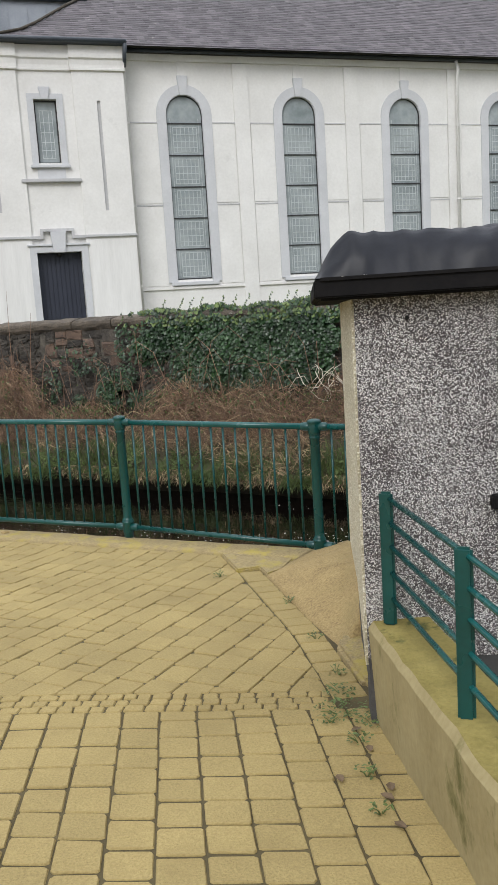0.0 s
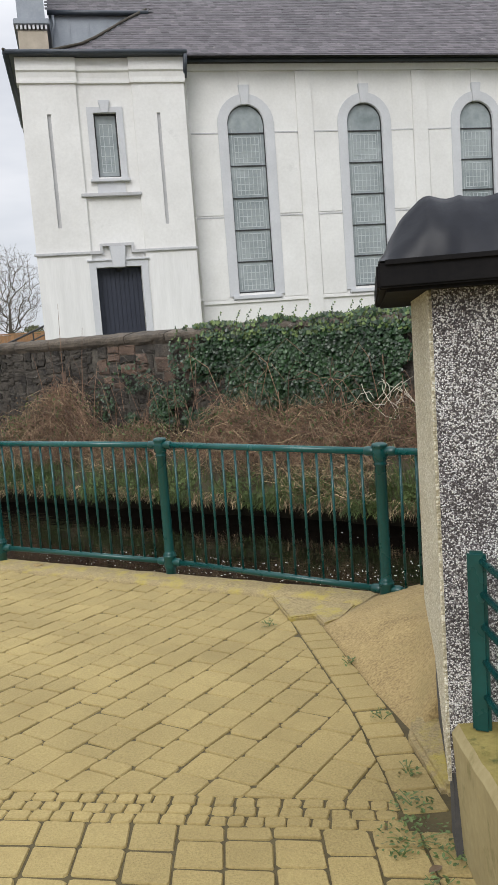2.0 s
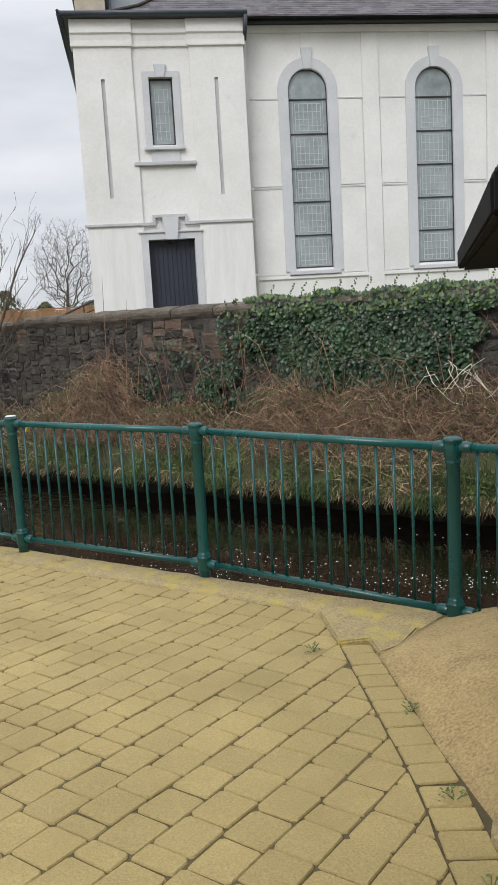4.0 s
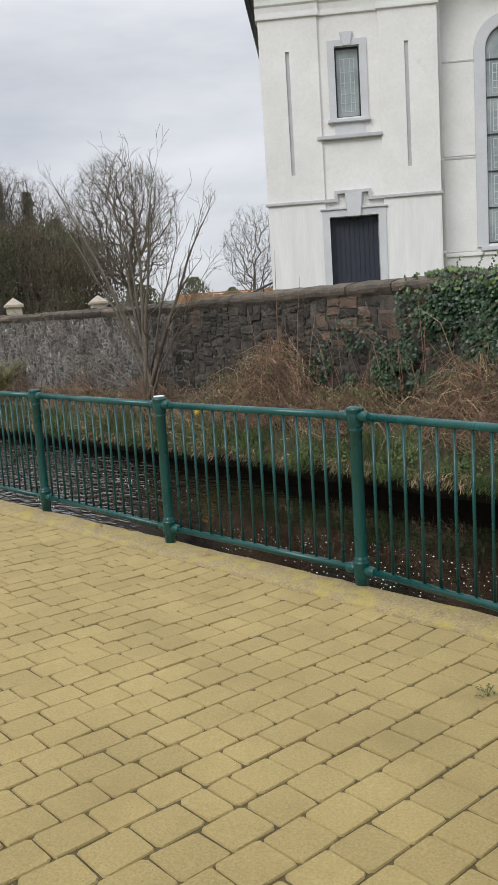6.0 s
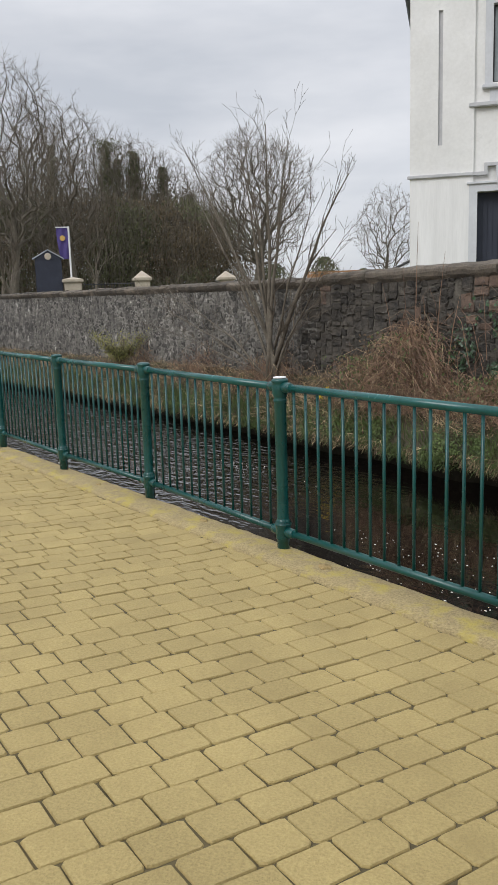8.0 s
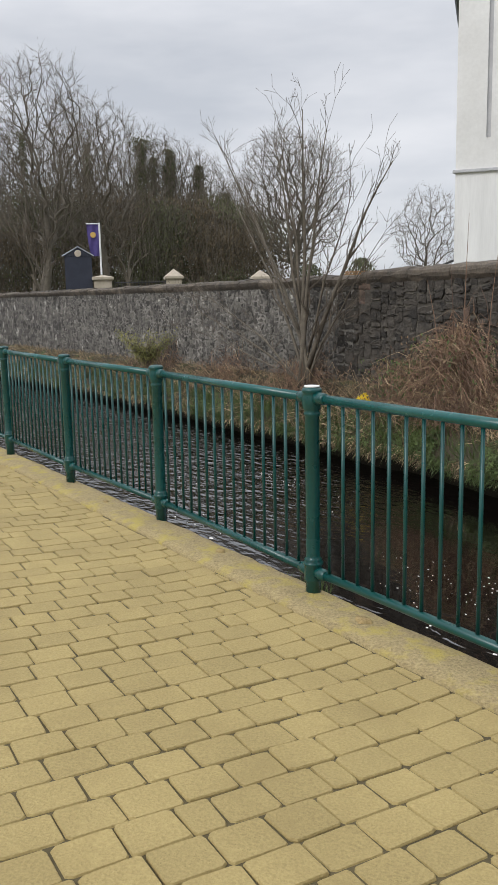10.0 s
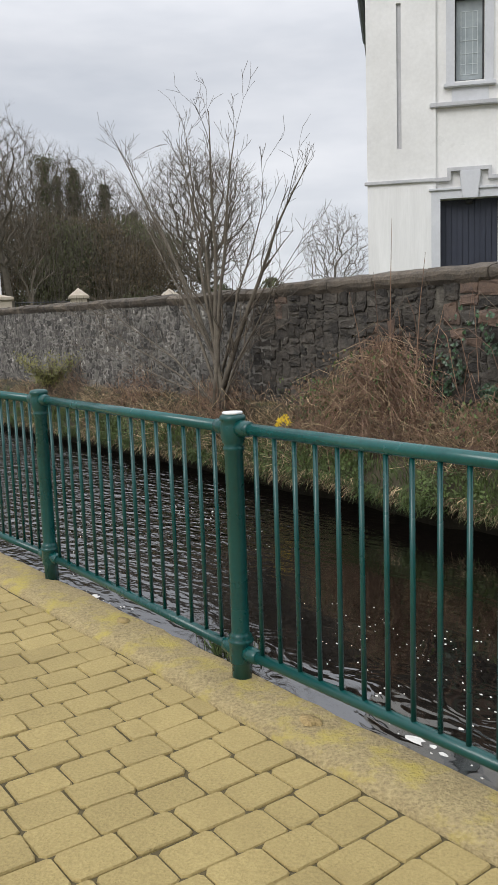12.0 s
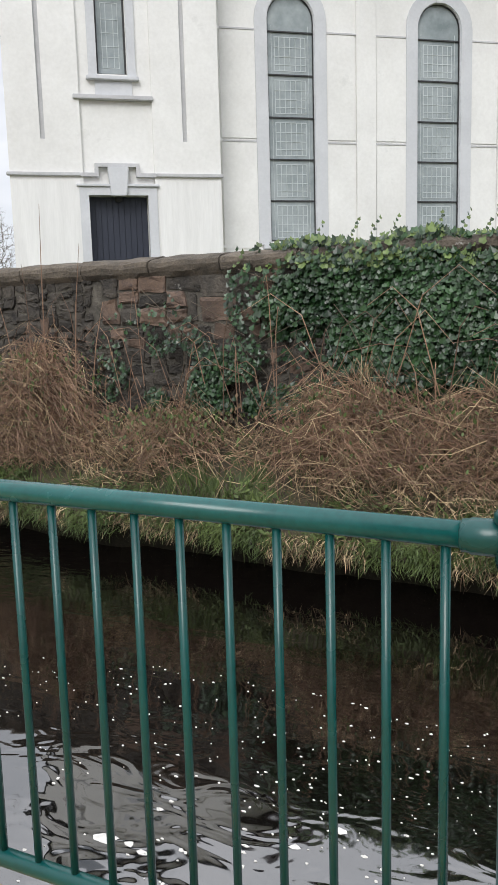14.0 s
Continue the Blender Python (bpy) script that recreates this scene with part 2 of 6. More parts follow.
def pebble_dash(name, scale, tones, gap_tone, depth):
    """Small stones thrown on to wet render: cells of mixed tone, in uneven patches."""
    m = surface(name, (0.12, 0.11, 0.105), (0.20, 0.185, 0.175), 3, 40, 0.8, 0.0)
    nt, k = m.node_tree, m.node_tree.links
    bsdf = nt.nodes["Principled BSDF"]
    geo = nt.nodes.new("ShaderNodeNewGeometry")
    wob = nt.nodes.new("ShaderNodeTexNoise")
    wob.inputs["Scale"].default_value, wob.inputs["Detail"].default_value = scale * 0.7, 2
    k.new(geo.outputs["Position"], wob.inputs["Vector"])
    shift = nt.nodes.new("ShaderNodeVectorMath")
    shift.operation = "MULTIPLY_ADD"
    shift.inputs[1].default_value = (1.5 / scale,) * 3
    k.new(wob.outputs["Color"], shift.inputs[0])
    k.new(geo.outputs["Position"], shift.inputs[2])
    cell = nt.nodes.new("ShaderNodeTexVoronoi")
    cell.inputs["Scale"].default_value, cell.inputs["Randomness"].default_value = scale, 1.0
    k.new(shift.outputs["Vector"], cell.inputs["Vector"])
    tone = nt.nodes.new("ShaderNodeValToRGB")
    cr = tone.color_ramp
    cr.elements[0].position, cr.elements[0].color = tones[0][0], (*tones[0][1], 1)
    cr.elements[1].position, cr.elements[1].color = tones[-1][0], (*tones[-1][1], 1)
    for p, c in tones[1:-1]:
        e = cr.elements.new(p)
        e.color = (*c, 1)
    sep = nt.nodes.new("ShaderNodeSeparateColor")
    k.new(cell.outputs["Color"], sep.inputs[0])
    patch = nt.nodes.new("ShaderNodeTexNoise")
    patch.inputs["Scale"].default_value, patch.inputs["Detail"].default_value = 3.2, 5
    k.new(geo.outputs["Position"], patch.inputs["Vector"])
    sway = nt.nodes.new("ShaderNodeMapRange")
    sway.inputs["From Min"].default_value, sway.inputs["From Max"].default_value = 0.3, 0.7
    sway.inputs["To Min"].default_value, sway.inputs["To Max"].default_value = -0.16, 0.16
    k.new(patch.outputs["Fac"], sway.inputs["Value"])
    add = nt.nodes.new("ShaderNodeMath")
    k.new(sep.outputs[0], add.inputs[0])
    k.new(sway.outputs["Result"], add.inputs[1])
    k.new(add.outputs[0], tone.inputs["Fac"])
    gap = nt.nodes.new("ShaderNodeMapRange")
    gap.inputs["From Min"].default_value, gap.inputs["From Max"].default_value = 0.40, 0.75
    k.new(cell.outputs["Distance"], gap.inputs["Value"])
    mixc = nt.nodes.new("ShaderNodeMixRGB")
    k.new(gap.outputs["Result"], mixc.inputs[0])
    k.new(tone.outputs["Color"], mixc.inputs[1])
    mixc.inputs[2].default_value = (*gap_tone, 1)
    k.new(mixc.outputs[0], bsdf.inputs["Base Color"])
    bp = nt.nodes.new("ShaderNodeBump")
    bp.invert = True
    bp.inputs["Strength"].default_value, bp.inputs["Distance"].default_value = 0.8, depth
    k.new(cell.outputs["Distance"], bp.inputs["Height"])
    k.new(bp.outputs["Normal"], bsdf.inputs["Normal"])
    bsdf.inputs["Roughness"].default_value = 0.6
    return m


DASH = pebble_dash("grey_white_pebble_dash", 215, [(0.0, (0.035, 0.030, 0.032)), (0.28, (0.10, 0.088, 0.088)), (0.45, (0.30, 0.28, 0.275)), (0.62, (0.74, 0.72, 0.70)), (1.0, (0.95, 0.94, 0.92))], (0.085, 0.075, 0.075), 0.008)
CREAM = pebble_dash("cream_harled_render", 120, [(0.0, (0.46, 0.41, 0.28)), (0.35, (0.66, 0.61, 0.46)), (0.7, (0.84, 0.80, 0.66)), (1.0, (0.92, 0.90, 0.80))], (0.48, 0.43, 0.30), 0.010)


def river_water():
    m = bpy.data.materials.new("dark_peaty_water")
    m.use_nodes = True
    nt, k = m.node_tree, m.node_tree.links
    bsdf = nt.nodes["Principled BSDF"]
    bsdf.inputs["Base Color"].default_value = (0.003, 0.0022, 0.0018, 1)
    bsdf.inputs["Roughness"].default_value = 0.035
    bsdf.inputs["IOR"].default_value = 2.7
    tc = nt.nodes.new("ShaderNodeTexCoord")
    mp = nt.nodes.new("ShaderNodeMapping")
    mp.inputs["Scale"].default_value = (0.75, 1.5, 1)
    k.new(tc.outputs["Object"], mp.inputs["Vector"])
    n1 = nt.nodes.new("ShaderNodeTexNoise")
    n1.inputs["Scale"].default_value, n1.inputs["Detail"].default_value, n1.inputs["Distortion"].default_value = 3.6, 2.0, 0.8
    n2 = nt.nodes.new("ShaderNodeTexNoise")
    n2.inputs["Scale"].default_value, n2.inputs["Detail"].default_value = 0.8, 2
    k.new(mp.outputs["Vector"], n1.inputs["Vector"])
    k.new(mp.outputs["Vector"], n2.inputs["Vector"])
    rough = nt.nodes.new("ShaderNodeMapRange")      # broken water in places, smooth in others
    rough.inputs["From Min"].default_value, rough.inputs["From Max"].default_value = 0.40, 0.65
    rough.inputs["To Min"].default_value, rough.inputs["To Max"].default_value = 0.012, 0.09
    k.new(n2.outputs["Fac"], rough.inputs["Value"])
    sx = nt.nodes.new("ShaderNodeSeparateXYZ")
    k.new(tc.outputs["Object"], sx.inputs[0])
    rapid = nt.nodes.new("ShaderNodeMapRange")      # the shallow reach upstream runs quicker
    rapid.inputs["From Min"].default_value, rapid.inputs["From Max"].default_value = -2.0, -6.5
    rapid.inputs["To Min"].default_value, rapid.inputs["To Max"].default_value = 0.0, 1.3
    k.new(sx.outputs["X"], rapid.inputs["Value"])
    near = nt.nodes.new("ShaderNodeMapRange")       # so does the edge below the kerb
    near.inputs["From Min"].default_value, near.inputs["From Max"].default_value = 2.0, 0.4
    near.inputs["To Min"].default_value, near.inputs["To Max"].default_value = 0.0, 0.16
    k.new(sx.outputs["Y"], near.inputs["Value"])
    n3 = nt.nodes.new("ShaderNodeTexNoise")
    n3.inputs["Scale"].default_value, n3.inputs["Detail"].default_value = 7.0, 2
    k.new(mp.outputs["Vector"], n3.inputs["Vector"])
    quick = nt.nodes.new("ShaderNodeMath")
    quick.operation = "MULTIPLY"
    k.new(n3.outputs["Fac"], quick.inputs[0])
    k.new(rapid.outputs["Result"], quick.inputs[1])
    add2 = nt.nodes.new("ShaderNodeMath")
    k.new(rough.outputs["Result"], add2.inputs[0])
    k.new(near.outputs["Result"], add2.inputs[1])
    mul = nt.nodes.new("ShaderNodeMath")
    mul.operation = "MULTIPLY"
    k.new(n1.outputs["Fac"], mul.inputs[0])
    k.new(add2.outputs[0], mul.inputs[1])
    gl = nt.nodes.new("ShaderNodeMapRange")
    gl.inputs["From Min"].default_value, gl.inputs["From Max"].default_value = -0.8, -4.5
    gl.inputs["To Min"].default_value, gl.inputs["To Max"].default_value = 0.035, 0.13
    k.new(sx.outputs["X"], gl.inputs["Value"])
    k.new(gl.outputs["Result"], bsdf.inputs["Roughness"])
    bp = nt.nodes.new("ShaderNodeBump")
    bp.inputs["Strength"].default_value, bp.inputs["Distance"].default_value = 0.75, 0.08
    total = nt.nodes.new("ShaderNodeMath")
    k.new(mul.outputs[0], total.inputs[0])
    k.new(quick.outputs[0], total.inputs[1])
    k.new(total.outputs[0], bp.inputs["Height"])
    k.new(bp.outputs["Normal"], bsdf.inputs["Normal"])
    return m


WATER = river_water()


def window_glass():
    m = surface("hazy_protective_glazing", (0.17, 0.205, 0.21), (0.38, 0.42, 0.425), 0.8, 5, 0.16, 0.15, 0.004, rough_vary=0.08)
    m.node_tree.nodes["Principled BSDF"].inputs["Coat Weight"].default_value = 0.6
    m.node_tree.nodes["Principled BSDF"].inputs["Coat Roughness"].default_value = 0.06
    return m


GLASS = window_glass()


# ---------------------------------------------------------------- builders
class Mesh:
    """Gathers vertices and faces of one part."""

    def __init__(self):
        self.v, self.f, self.m = [], [], []

    def add(self, verts, faces, slot=0):
        o = len(self.v)
        self.v.extend(tuple(p) for p in verts)
        self.f.extend(tuple(i + o for i in q) for q in faces)
        self.m.extend([slot] * len(faces))
        return self

    def box(self, x0, x1, y0, y1, z0, z1, slot=0):
        return self.add([(x0, y0, z0), (x1, y0, z0), (x1, y1, z0), (x0, y1, z0), (x0, y0, z1), (x1, y0, z1), (x1, y1, z1), (x0, y1, z1)],
                        [(0, 3, 2, 1), (4, 5, 6, 7), (0, 1, 5, 4), (1, 2, 6, 5), (2, 3, 7, 6), (3, 0, 4, 7)], slot)

    def prism(self, poly, lift, slot=0):
        """A flat outline, given as points in space, pushed along the vector lift."""
        n = len(poly)
        low = [Vector(p) for p in poly]
        high = [p + Vector(lift) for p in low]
        faces = [tuple(reversed(range(n))), tuple(range(n, 2 * n))]
        faces += [(i, (i + 1) % n, n + (i + 1) % n, n + i) for i in range(n)]
        return self.add(low + high, faces, slot)

    def tube(self, points, radii, sides=6, slot=0, cap=True):
        pts = [Vector(p) for p in points]
        verts, faces = [], []
        for i, p in enumerate(pts):
            way = (pts[min(i + 1, len(pts) - 1)] - pts[max(i - 1, 0)]).normalized()
            a = way.orthogonal().normalized() if abs(way.z) > 0.95 else way.cross(Vector((0, 0, 1))).normalized()
            b = way.cross(a)
            r = radii[i] if isinstance(radii, (list, tuple)) else radii
            for j in range(sides):
                t = 2 * math.pi * j / sides
                verts.append(p + a * (r * math.cos(t)) + b * (r * math.sin(t)))
        for i in range(len(pts) - 1):
            for j in range(sides):
                q, w = i * sides + j, i * sides + (j + 1) % sides
                faces.append((q, w, w + sides, q + sides))
        if cap:
            faces.append(tuple(reversed(range(sides))))
            faces.append(tuple(range(len(verts) - sides, len(verts))))
        return self.add(verts, faces, slot)

    def lathe(self, profile, centre=(0, 0, 0), sides=16, slot=0):
        cx, cy, cz = centre
        verts = [(cx + r * math.cos(2 * math.pi * j / sides), cy + r * math.sin(2 * math.pi * j / sides), cz + z) for r, z in profile for j in range(sides)]
        faces = [(i * sides + j, i * sides + (j + 1) % sides, (i + 1) * sides + (j + 1) % sides, (i + 1) * sides + j)
                 for i in range(len(profile) - 1) for j in range(sides)]
        faces += [tuple(reversed(range(sides))), tuple(range(len(verts) - sides, len(verts)))]
        return self.add(verts, faces, slot)

    def data(self, name, *materials, smooth=False, bevel=0.0):
        me = bpy.data.meshes.new(name)
        me.from_pydata(self.v, [], self.f)
        for m in materials:
            me.materials.append(m)
        if len(materials) > 1:
            me.polygons.foreach_set("material_index", self.m)
        if bevel:
            bm = bmesh.new()
            bm.from_mesh(me)
            bmesh.ops.remove_doubles(bm, verts=bm.verts, dist=1e-5)
            sharp = [e for e in bm.edges if len(e.link_faces) == 2 and e.calc_face_angle(0) > 0.6]
            bmesh.ops.bevel(bm, geom=sharp, offset=bevel, segments=2, affect="EDGES", clamp_overlap=True)
            bm.to_mesh(me)
            bm.free()
        if smooth:
            me.polygons.foreach_set("use_smooth", [True] * len(me.polygons))
        me.update()
        return me


def pierced(x0, x1, z0, z1, a0, a1, b0, b1, y0, y1):
    """A slab with one rectangular hole through it, in one piece."""
    xs, zs = (x0, a0, a1, x1), (z0, b0, b1, z1)
    m = Mesh()
    for y in (y0, y1):
        m.v.extend((x, y, z) for z in zs for x in xs)
    for k in range(3):
        for i in range(3):
            if (i, k) != (1, 1):
                q = k * 4 + i
                m.f.append((q, q + 1, q + 5, q + 4))
                m.f.append((q + 20, q + 21, q + 17, q + 16))
    rim = [0, 1, 2, 3, 7, 11, 15, 14, 13, 12, 8, 4]
    m.f += [(a, a + 16, b + 16, b) for a, b in zip(rim, rim[1:] + rim[:1])]
    hole = [5, 9, 10, 6]
    m.f += [(a, a + 16, b + 16, b) for a, b in zip(hole, hole[1:] + hole[:1])]
    m.m = [0] * len(m.f)
    return m


def part(name, mesh, material, parent=None, label="", smooth=False, bevel=0.0):
    """One mesh object under a thing or a part."""
    mats = material if isinstance(material, (list, tuple)) else (material,)
    ob = new(name, mesh.data(name, *mats, smooth=smooth, bevel=bevel))
    if parent:
        ob.parent = parent
    if label:
        tagged(ob, label)
    return ob


def thing(name, label, category, at=None, group="", kind=""):
    ob = new(name)
    if at is not None:
        ob.matrix_world = at
    return tagged(ob, label, category, group, kind)


RIVER = pose(0, 0, 0, 0, 0, -40.1)          # x runs downstream along the railing, y across the river
HUT = pose(1.855, -5.12, 0, 0, 0, -20.5)     # x along the hut's front, y along its side


def river(s, v, z=0.0):
    return RIVER @ Vector((s, v, z))


def to_river(x, y):
    p = RIVER.inverted() @ Vector((x, y, 0))
    return p.x, p.y


def ground_z(v):
    """The paving falls gently towards the river."""
    return -0.02 + 0.055 * max(0.0, -0.5 - v)


# ---------------------------------------------------------------- ground, river, kerb
WATER_Z = -0.66


def bank_edge(s):
    return 4.28 - 0.055 * min(max(s, -14), 6) + 0.15 * noise.noise((s * 0.9, 3.1, 0)) + 0.10 * noise.noise((s * 3.1, 7.7, 0))


def wall_face(s):
    """The boundary wall runs nearly parallel to the railing."""
    return 5.19 - 0.04 * min(max(s, -45), 14)


def build_ground():
    m = Mesh()
    ss = [-600, -200, -90, -60] + [-45 + 0.5 * i for i in range(74)] + [-8 + 0.2 * i for i in range(71)] + [7, 10, 20, 60, 200, 600]
    rows = []
    for s in ss:
        e, w = bank_edge(s), wall_face(s)
        b = lambda v: 0.05 * noise.noise((s * 1.3, v * 2.0, 0.4))
        col = [(-600, 0.27), (-60, 0.27), (-6, ground_z(-6) - 0.05), (-3.5, ground_z(-3.5) - 0.05), (-0.5, -0.07), (0.06, -0.07), (0.07, -1.3), (2.2, -1.5),
               (e + 0.30, -1.2), (e + 0.34, -0.80), (e + 0.26, -0.52), (e - 0.01, -0.38 + b(1)), (e + 0.13, -0.20 + b(2)), (e + 0.32, -0.02 + b(3)),
               ((e + w) / 2 + 0.1, 0.17 + b(4)), (w - 0.22, 0.32 + b(5)), (w - 0.05, 0.38), (w + 0.1, 0.40), (w + 0.2, 1.38), (w + 1.0, 1.40), (w + 4, 1.40), (20, 1.45),
               (40, 1.5), (80, 1.2), (160, 0.8), (600, 0.5)]
        rows.append([river(s, v, z) for v, z in col])
    n = len(rows[0])
    for r in rows:
        m.v.extend(tuple(p) for p in r)
    for i in range(len(rows) - 1):
        for j in range(n - 1):
            m.f.append((i * n + j, (i + 1) * n + j, (i + 1) * n + j + 1, i * n + j + 1))
            # slot 1, the channel, has the undercut's shade in its colour
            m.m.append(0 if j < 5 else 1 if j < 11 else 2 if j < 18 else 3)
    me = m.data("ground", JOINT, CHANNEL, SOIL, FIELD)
    ob = new("ground", me)
    return tagged(ob, "earth ground with a river channel cut through", "ground", kind="structure")


GROUND = build_ground()

m = Mesh()
m.add([(-250, 0.02, WATER_Z), (60, 0.02, WATER_Z), (60, 4.8, WATER_Z), (-14, 5.4, WATER_Z), (-250, 5.4, WATER_Z)], [(0, 1, 2, 3, 4)])
water = part("water", m, WATER)
water.matrix_world = RIVER
tagged(water, "dark peaty river water with broken ripples", "water", kind="structure")


def build_kerb():
    m = Mesh()
    rows = []
    n = 0
    for i in range(-150, 60):
        s = i * 0.1
        q = lambda k, a: a * noise.noise((s * 2.3, k * 3.3, 1.0)) + a * noise.noise((s * 9.0, k * 3.3, 2.0))
        prof = [(-0.225 + q(1, 0.012), -0.09), (-0.22 + q(1, 0.012), -0.012 + q(2, 0.006)), (-0.16, 0.004 + q(3, 0.007)), (-0.08, 0.006 + q(4, 0.008)),
                (0.0, 0.004 + q(5, 0.008)), (0.055 + q(6, 0.012), -0.004 + q(7, 0.006)), (0.072 + q(6, 0.012), -0.03), (0.075, -0.16), (0.05, -0.75)]
        n = len(prof)
        m.v.extend(tuple(river(s, v, z)) for v, z in prof)
        rows.append(s)
    for i in range(len(rows) - 1):
        for j in range(n - 1):
            m.f.append((i * n + j, (i + 1) * n + j, (i + 1) * n + j + 1, i * n + j + 1))
            m.m.append(0)
    ob = part("kerb", m, KERB, smooth=True)
    return tagged(ob, "rough lichened concrete kerb along the river edge", "kerb", kind="structure")


build_kerb()


def build_lime_marks():
    rnd = random.Random(19)
    for s, v, r in ((-0.92, -0.03, 0.05), (0.475, -0.067, 0.06), (-2.6, -0.08, 0.045)):
        n = 14
        ring = [(s + r * 0.9 * math.cos(6.283 * i / n) * rnd.uniform(0.6, 1.15), v + r * 0.6 * math.sin(6.283 * i / n) * rnd.uniform(0.6, 1.15)) for i in range(n)]
        m = Mesh().add([river(x, y, 0.004) for x, y in ring] + [river(s + (x - s) * 0.85, v + (y - v) * 0.85, 0.017) for x, y in ring],
                       [(i, (i + 1) % n, n + (i + 1) % n, n + i) for i in range(n)] + [tuple(range(n, 2 * n))])
        ob = part("lime_mark", m, SANDY, smooth=True)
        tagged(ob, "pale splash of set cement on the kerb", "cement splash", "cement splashes")


build_lime_marks()

# ---------------------------------------------------------------- railing
POSTS = [(-10.6, 0.0), (-8.83, 0.0), (-7.06, 0.0), (-5.29, -0.02), (-3.52, -0.017), (-1.852, 0.038), (0.0, 0.0), (1.768, 0.053), (3.605, -0.099), (5.35, -0.06)]   # along and across
RAIL_TOP, RAIL_LOW = 1.05, 0.115


def build_railing():
    rail = thing("riverside_railing", "dark green painted tubular steel railing on a concrete kerb", "railing", RIVER)
    post = Mesh().lathe([(0.041, -0.06), (0.041, 0.06), (0.046, 0.065), (0.049, 0.075), (0.049, 0.15), (0.054, 0.158), (0.054, 0.168), (0.046, 0.174), (0.049, 0.182), (0.040, 0.192), (0.0375, 0.205),
                         (0.0375, 0.955), (0.043, 0.962), (0.043, 0.972), (0.038, 0.98), (0.044, 0.992), (0.050, 1.015), (0.051, 1.06), (0.047, 1.075), (0.053, 1.082), (0.053, 1.094),
                         (0.046, 1.102), (0.028, 1.108), (0.006, 1.110)], sides=20).data("post", GREEN, smooth=True)
    socket = Mesh().lathe([(0.030, 0.0), (0.033, 0.004), (0.033, 0.05), (0.030, 0.056), (0.030, 0.066), (0.025, 0.07)], sides=14).data("socket", GREEN, smooth=True)
    for i, (s, v) in enumerate(POSTS):
        ob = new("post", post)
        ob.parent = rail
        ob.location = (s, v, -0.012 * s)
        for z in (RAIL_TOP, RAIL_LOW):
            for k in (-1, 1):
                j = i + k
                if 0 <= j < len(POSTS):
                    a = math.degrees(math.atan2(POSTS[j][1] - v, POSTS[j][0] - s))
                    c = new("socket", socket)
                    c.parent = ob
                    c.matrix_local = pose(0, 0, z, 0, 0, a) @ pose(0.038, 0, 0, 0, 90, 0)
        if i == 6:
            part("cap_plate", Mesh().lathe([(0.040, 1.106), (0.042, 1.110), (0.040, 1.114), (0.012, 1.116)], sides=18), POLE_WHITE, ob, "pale weathered cap plate")
    bar_mesh = Mesh().tube([(0, 0, 0), (0, 0, 1)], 0.0095, 8).data("bar", GREEN, smooth=True)
    for (a, va), (b, vb) in zip(POSTS, POSTS[1:]):
        za, zb = -0.012 * a, -0.012 * b
        for z, r, mat, nm in ((RAIL_TOP, 0.0245, GREEN_WORN, "top_rail"), (RAIL_LOW, 0.0225, GREEN, "bottom_rail")):
            part(nm, Mesh().tube([(a + 0.03, va, za + z), (b - 0.03, vb, zb + z)], r, 16), mat, rail, smooth=True)
        count = 15
        for k in range(count):
            t = (0.133 + (b - a - 0.266) * k / (count - 1)) / (b - a)
            ob = new("bar", bar_mesh)
            ob.parent = rail
            ob.matrix_local = Matrix.Translation((a + (b - a) * t, va + (vb - va) * t, za + (zb - za) * t + RAIL_LOW)) @ Matrix.Diagonal((1, 1, RAIL_TOP - RAIL_LOW, 1))
    return rail


build_railing()

